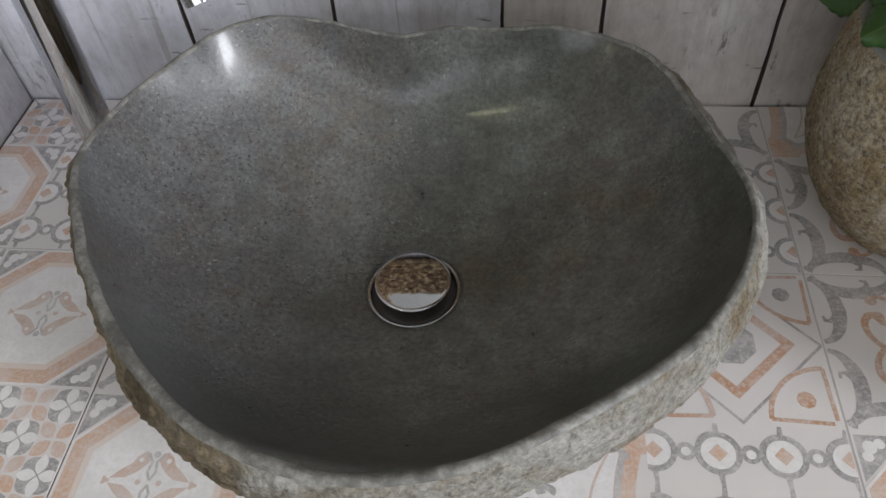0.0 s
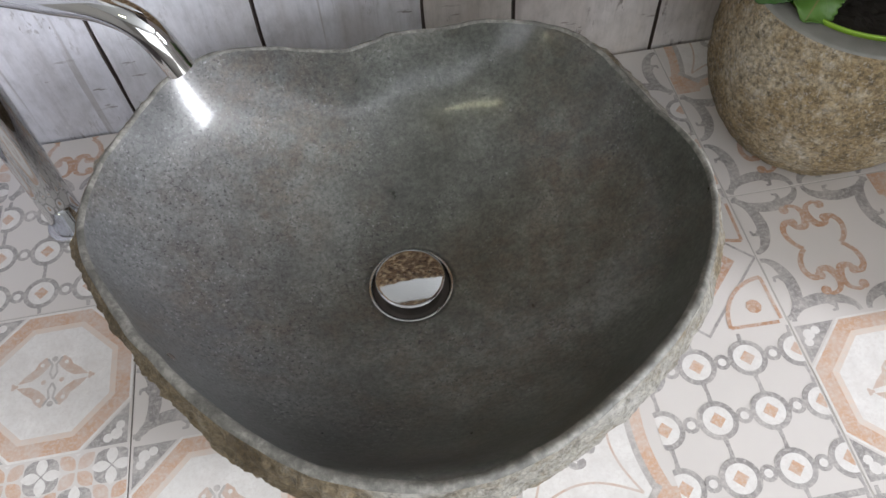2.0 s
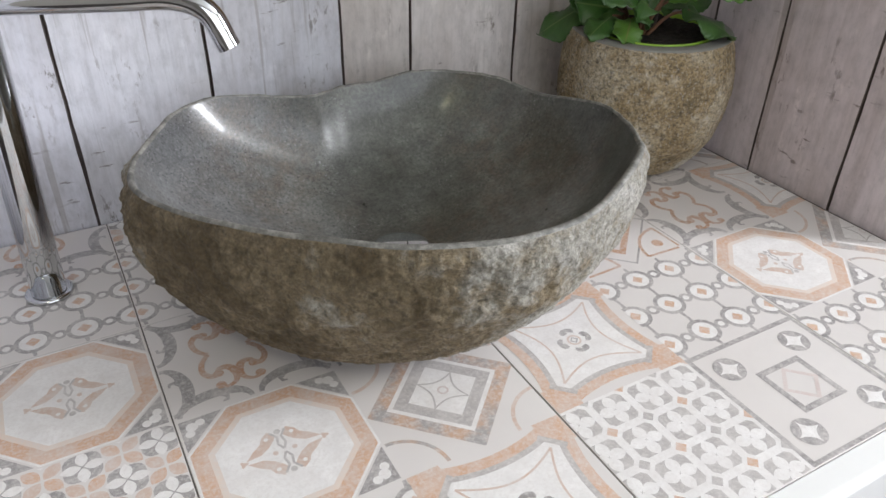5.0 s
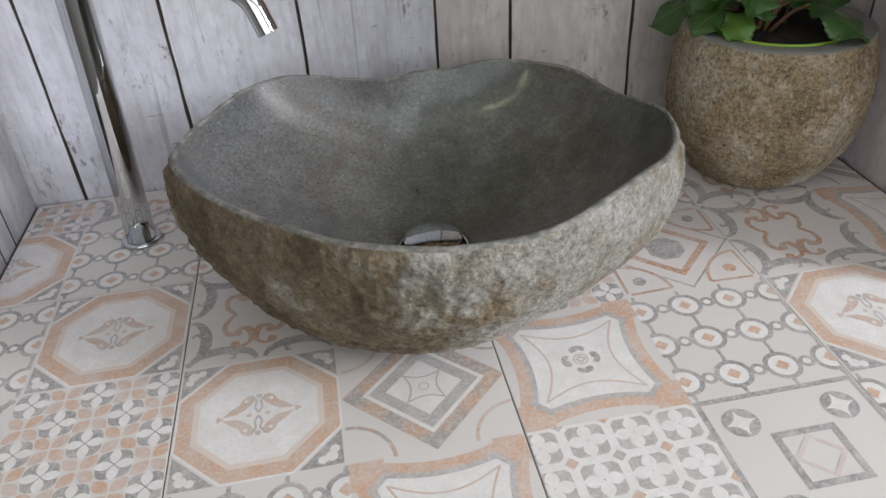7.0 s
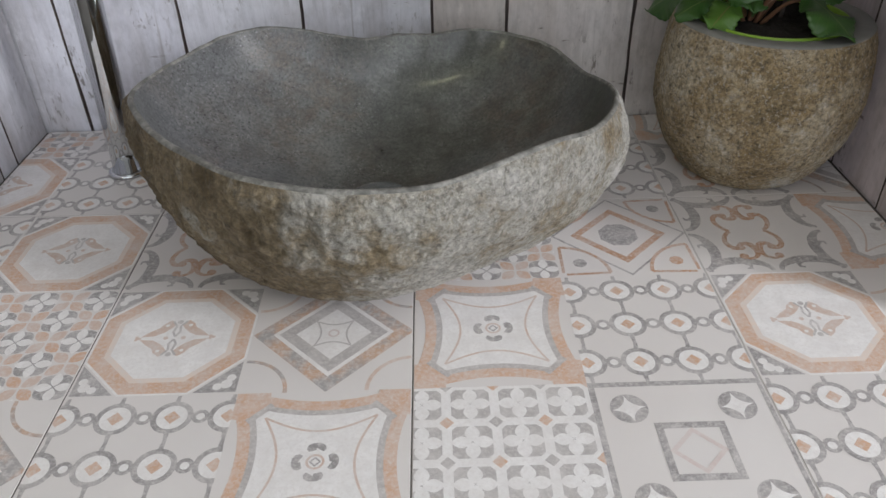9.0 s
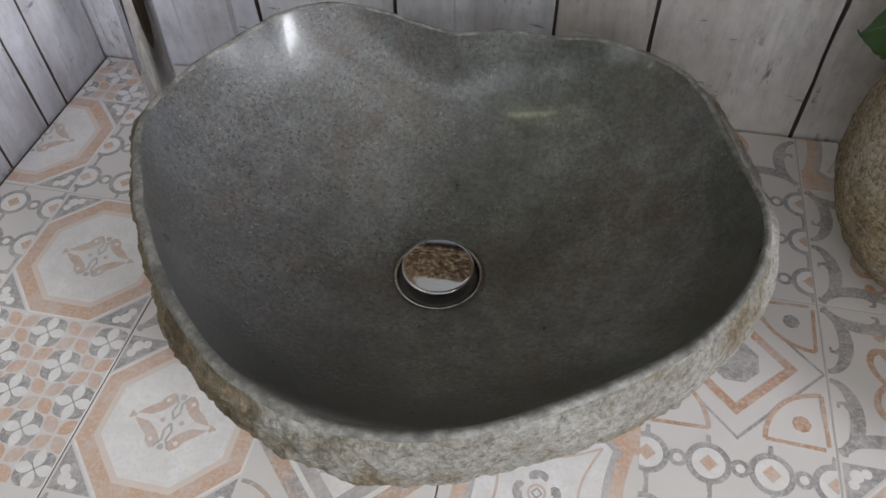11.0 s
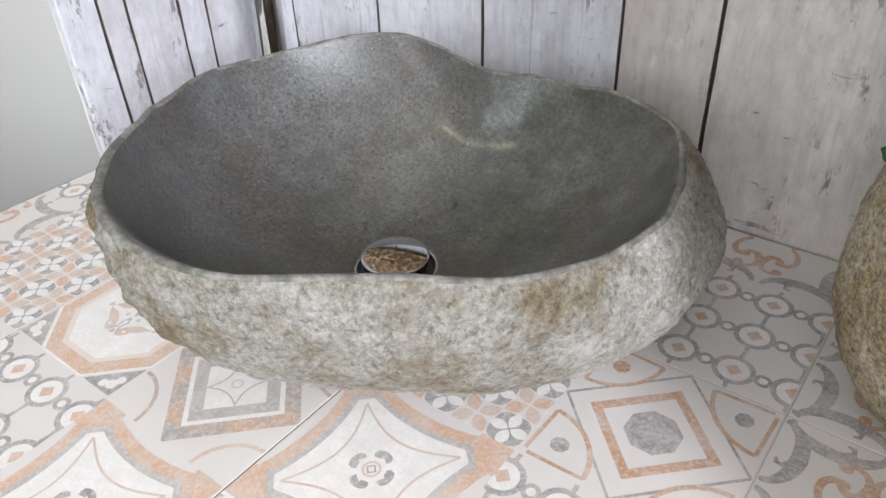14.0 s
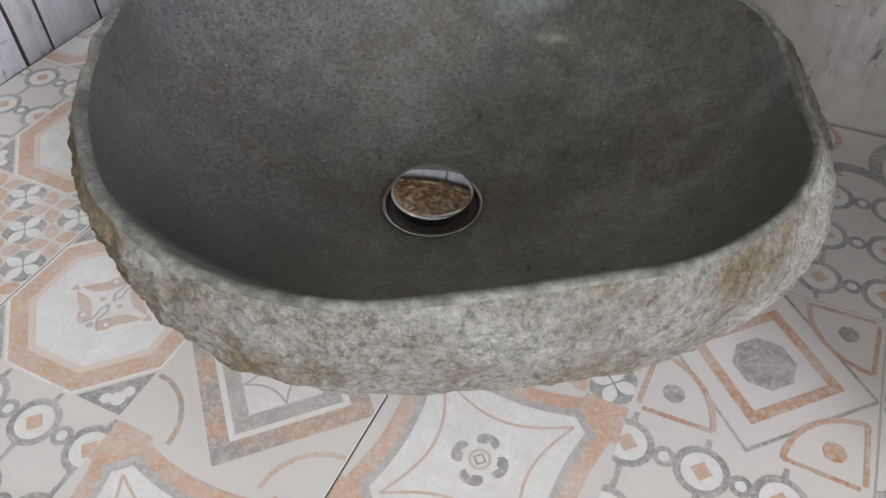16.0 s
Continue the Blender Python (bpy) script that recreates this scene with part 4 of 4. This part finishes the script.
def motif_star(p):
    """A curved white field with blunt corners, bordered in grey and ochre, round a fine four-pointed star."""
    sides = (lambda x, y: (x, y), lambda x, y: (1 - y, x), lambda x, y: (1 - x, 1 - y), lambda x, y: (y, 1 - x))

    def bow(depth, inset, steps=18):
        ts = [inset + (1 - 2 * inset) * k / steps for k in range(steps + 1)]
        return [(t, depth + 0.122 * (1 - (2 * t - 1) ** 2)) for t in ts]
    field = []
    for f in sides:
        p.band([f(x, y) for x, y in bow(-0.010, 0.0)], 0.072, ORANGE, 1)
        p.band([f(x, y) for x, y in bow(0.044, 0.09)], 0.042, FADED, 2)
        q = [f(x, y) for x, y in ((0.0, 0.0), (0.19, 0.0), (0.205, 0.09), (0.09, 0.205), (0.0, 0.19))]
        p.poly(q, ORANGE, 3)
        p.band([f(0.215, 0.092), f(0.092, 0.215)], 0.036, FADED, 4)
        field += [f(x, y) for x, y in bow(0.060, 0.20)]
        line = []
        for k in range(17):
            t = k / 16
            line.append(f(0.190 + 0.62 * t, 0.190 + 0.105 * math.sin(math.pi * t)))
        p.band(line, 0.013, RUBBED, 6)
    for k in range(len(field)):
        p.poly([(0.5, 0.5), field[k], field[(k + 1) % len(field)]], WHITE, 5)
    p.ring(0.5, 0.5, 0.043, 0.013, RUBBED, 6, 16)
    p.band(diamond(0.026), 0.009, GREY, 6, True)
    for k in range(4):
        a = k * math.pi / 2
        ca, sa = math.cos(a), math.sin(a)
        lobe = [(0.066, -0.040), (0.085, -0.052), (0.108, -0.046), (0.122, -0.022), (0.124, 0.0), (0.122, 0.022), (0.108, 0.046), (0.085, 0.052), (0.066, 0.040), (0.076, 0.0)]
        for u in range(9):
            q = [(0.09, 0.0), lobe[u], lobe[u + 1]]
            p.poly([(0.5 + x * ca - y * sa, 0.5 + x * sa + y * ca) for x, y in q], GREY, 6)


def motif_rings(p):
    xs = [0.035 + 0.3155 * k for k in range(-1, 5)]
    ys = [0.165 + 0.337 * k for k in range(-1, 4)]
    for j, y in enumerate(ys):
        for i, x in enumerate(xs):
            p.ring(x, y, 0.101, 0.031, GREY, 2)
            p.fan(x, y, 0.088, WHITE, 1, 22)
            p.poly(diamond(0.047, x, y), ORANGE, 3)
            p.ring(x + 0.158, y, 0.037, 0.024, GREY, 2, 14)
            p.fan(x + 0.158, y, 0.028, WHITE, 1, 12)
            p.band([(x, y + 0.105), (x + 0.004, y + 0.168), (x, y + 0.232)], lambda t: 0.030 - 0.010 * math.sin(math.pi * t), GREY, 0)


def motif_pinwheel(p):
    """Four-petalled white flowers on grey, with small diamonds in the white lozenges between them."""
    s = 0.27
    p.poly([(0.0, 0.0), (1.0, 0.0), (1.0, 1.0), (0.0, 1.0)], WHITE, 0)
    for i in range(-1, 5):
        for j in range(-1, 5):
            cx, cy = (i + 0.20) * s, (j + 0.22) * s
            h = 0.40 * s
            p.poly([(cx - h, cy - h), (cx + h, cy - h), (cx + h, cy + h), (cx - h, cy + h)], FADED, 1)
            for k in range(4):
                p.petal(cx, cy, k * math.pi / 2, 0.01 * s, 0.43 * s, 0.150 * s, WHITE, 2)
            cx, cy = cx + s / 2, cy + s / 2
            p.poly(diamond(s * 0.30, cx, cy), WHITE, 3)
            p.poly(diamond(s * 0.15, cx, cy), (ORANGE, FADED)[(i + j) % 2], 4)


def motif_rosettes(p):
    """Round grey flowers with four white petals, set like a chequerboard among ochre lozenges."""
    s = 0.2
    for i in range(-1, 6):
        for j in range(-1, 6):
            cx, cy = (i + 0.5) * s, (j + 0.5) * s
            if (i + j) % 2:
                for k in range(4):
                    a = math.pi / 4 + k * math.pi / 2
                    p.petal(cx, cy, a, 0.06 * s, 0.68 * s, 0.20 * s, (ORANGE, RUBBED)[(k + i) % 2], 1)
            else:
                p.fan(cx, cy, lambda a: 0.54 * s * (1 + 0.08 * math.cos(4 * a + math.pi)), GREY, 2, 24)
                for k in range(4):
                    p.petal(cx, cy, k * math.pi / 2, 0.03 * s, 0.58 * s, 0.165 * s, WHITE, 3)


def motif_circles(p):
    e = 0.018
    for q in ([(e, e), (1 - e, e), (1 - e, 1 - e), (e, 1 - e)],):
        p.band(q, 0.036, GREY, 1, True)
    for x in (0.2, 0.8):
        for y in (0.2, 0.8):
            p.fan(x, y, 0.105, GREY, 1, 26)
            p.fan(x, y, lambda a: 0.095 / (abs(math.cos(a)) ** 0.62 + abs(math.sin(a)) ** 0.62) ** 1.613, WHITE, 2, 40, 0.12)
    p.band([(0.33, 0.33), (0.67, 0.33), (0.67, 0.67), (0.33, 0.67)], 0.042, GREY, 1, True)
    p.band(diamond(0.135), 0.026, ROSE, 2, True)


def motif_diamond(p):
    p.band(diamond(0.442), 0.088, MOTTLED, 1, True)
    p.band(diamond(0.288), 0.074, FADED, 1, True)
    p.fan(0.5, 0.5, 0.385, WHITE, 0, 4)
    p.fan(0.5, 0.5, 0.232, WHITE, 0, 4)
    line = []
    for f in (lambda x, y: (x, y), lambda x, y: (1 - y, x), lambda x, y: (1 - x, 1 - y), lambda x, y: (y, 1 - x)):
        for k in range(10):
            t = k / 10
            line.append(f(0.385 + 0.23 * t, 0.385 + 0.035 * math.sin(math.pi * t)))
    p.band(line, 0.011, FADED, 3, True)
    p.ring(0.5, 0.5, 0.03, 0.012, ROSE, 3, 14)
    for x, y, a in ((0, 0, 0), (1, 0, 90), (1, 1, 180), (0, 1, 270)):
        p.arc(x, y, 0.265, a, a + 90, 0.024, RUBBED if (x + y) % 2 else MOTTLED, 0)


def motif_square(p):
    p.band(diamond(0.487), 0.016, GREY, 1, True)
    p.band(diamond(0.315), 0.052, DEEP, 1, True)
    p.fan(0.5, 0.5, 0.148, GREY, 1, 8, math.pi / 8)
    for k, (x, y, a) in enumerate(((0, 0, 0), (1, 0, 90), (1, 1, 180), (0, 1, 270))):
        cx, cy = x + (0.03 if x == 0 else -0.03), y + (0.03 if y == 0 else -0.03)
        p.arc(cx, cy, 0.325, a + 2, a + 88, 0.026, DEEP, 2)
        f = lambda r, g: (cx + r * math.cos(radians(g)), cy + r * math.sin(radians(g)))
        p.band([f(0.02, a + 2), f(0.325, a + 2)], 0.022, DEEP, 2)
        p.band([f(0.02, a + 88), f(0.325, a + 88)], 0.022, DEEP, 2)
        p.fan(*f(0.185, a + 45), 0.05, DEEP if k % 2 else GREY, 2, 8)


def motif_scroll(p):
    for f in (lambda x, y: (x, y), lambda x, y: (1 - y, x), lambda x, y: (1 - x, 1 - y), lambda x, y: (y, 1 - x)):
        for m in (0, 1):
            g = (lambda x, y: f(x, y)) if m == 0 else (lambda x, y: f(1 - x, y))
            # Grey loop along half an edge, thick at its crown, with a hook inside.
            pts = [g(0.255 - 0.215 * math.cos(math.pi * k / 18), 0.012 + 0.122 * math.sin(math.pi * k / 18)) for k in range(19)]
            p.band(pts, lambda t: 0.030 + 0.050 * math.sin(math.pi * t) ** 1.5, GREY, 1)
            p.band([g(0.30, 0.105), g(0.335, 0.075), g(0.33, 0.045), g(0.30, 0.04)], lambda t: 0.034 - 0.02 * t, GREY, 2)
    # Ochre horns and scrolls, mirrored both ways about the middle.
    for sx in (-1, 1):
        for sy in (-1, 1):
            g = lambda q: (0.45 + sx * q[0], 0.5 + sy * q[1])
            horn = [(v.x, v.y) for v in smooth_path([(0.128, 0.318, 0), (0.088, 0.346, 0), (0.030, 0.318, 0), (0.012, 0.246, 0), (0.042, 0.172, 0), (0.100, 0.168, 0), (0.122, 0.205, 0)], 5)]
            p.band([g(q) for q in horn], lambda t: 0.026 + 0.026 * math.sin(math.pi * min(1.0, 1.25 * (1 - t))) ** 2, DEEP, 2)
            p.fan(*g((0.124, 0.318)), 0.033, DEEP, 3, 12)
            p.fan(*g((0.112, 0.208)), 0.033, DEEP, 3, 12)
            loop = [(v.x, v.y) for v in smooth_path([(0.112, 0.215, 0), (0.165, 0.212, 0), (0.198, 0.155, 0), (0.188, 0.080, 0), (0.150, 0.022, 0), (0.125, 0.004, 0)], 5)]
            p.band([g(q) for q in loop], lambda t: 0.046 - 0.018 * t, DEEP, 2)


O_, S_, R_, P_, Q_, K_, D_, T_, V_ = motif_octagon, motif_star, motif_rings, motif_pinwheel, motif_rosettes, motif_circles, motif_diamond, motif_square, motif_scroll
MAP = {
    -1: (R_, D_, R_, S_, P_, K_, R_, P_),
    0: (V_, Q_, O_, D_, S_, R_, O_, D_),
    1: (R_, O_, V_, R_, Q_, T_, V_, S_),
    2: (O_, R_, R_, V_, P_, R_, V_, D_),
    3: (Q_, V_, Q_, R_, P_, V_, S_, O_),
}


def build_tile(x0, y0, x1, y1, jl, jr, jb, jt):
    lo, hi = (x0 + jl, y0 + jb), (x1 - jr, y1 - jt)
    bm = box_bm((lo[0], lo[1], -0.0095), (hi[0], hi[1], 0.0), 0.0004, 1)
    tile = local(part("tile", bm, M_GLAZE), counter)
    pr = Print((lo[0] + 0.0007, lo[1] + 0.0007, hi[0] - 0.0007, hi[1] - 0.0007))
    for j in range(-1, 4):
        for i in range(-4, 4):
            if (i + 1) * C > lo[0] and i * C < hi[0] and (j + 1) * C > lo[1] and j * C < hi[1]:
                pr.cell(i, j)
                MAP[j][i + 4](pr)
    ob = mesh_object("printed_pattern", pr.verts, pr.faces, None, None, False, INKS, pr.ink)
    ob.parent = tile
    return tile


XS, YS = (X0, -2 * C, 0.0, 2 * C, X1), (Y0, 2 * C, Y1)
for a in range(4):
    for b in range(2):
        build_tile(XS[a], YS[b], XS[a + 1], YS[b + 1], 0.0006 if a else 0.0004, 0.0006 if a < 3 else 0.0004, 0.0004 if b else 0.0002, 0.0004 if b == 0 else 0.0004)
for x, m in ((-2 * C, M_JOINT), (0.0, M_JOINT), (2 * C, M_GROUT)):
    local(part("grout_line", box_bm((x - 0.0006, Y0, -0.0098), (x + 0.0006, Y1, -0.0003 if m is M_GROUT else -0.0008)), m), counter)
for a in range(4):
    local(part("grout_line", box_bm((XS[a] + 0.0007, 2 * C - 0.0004, -0.0098), (XS[a + 1] - 0.0007, 2 * C + 0.0004, -0.0003)), M_GROUT), counter)
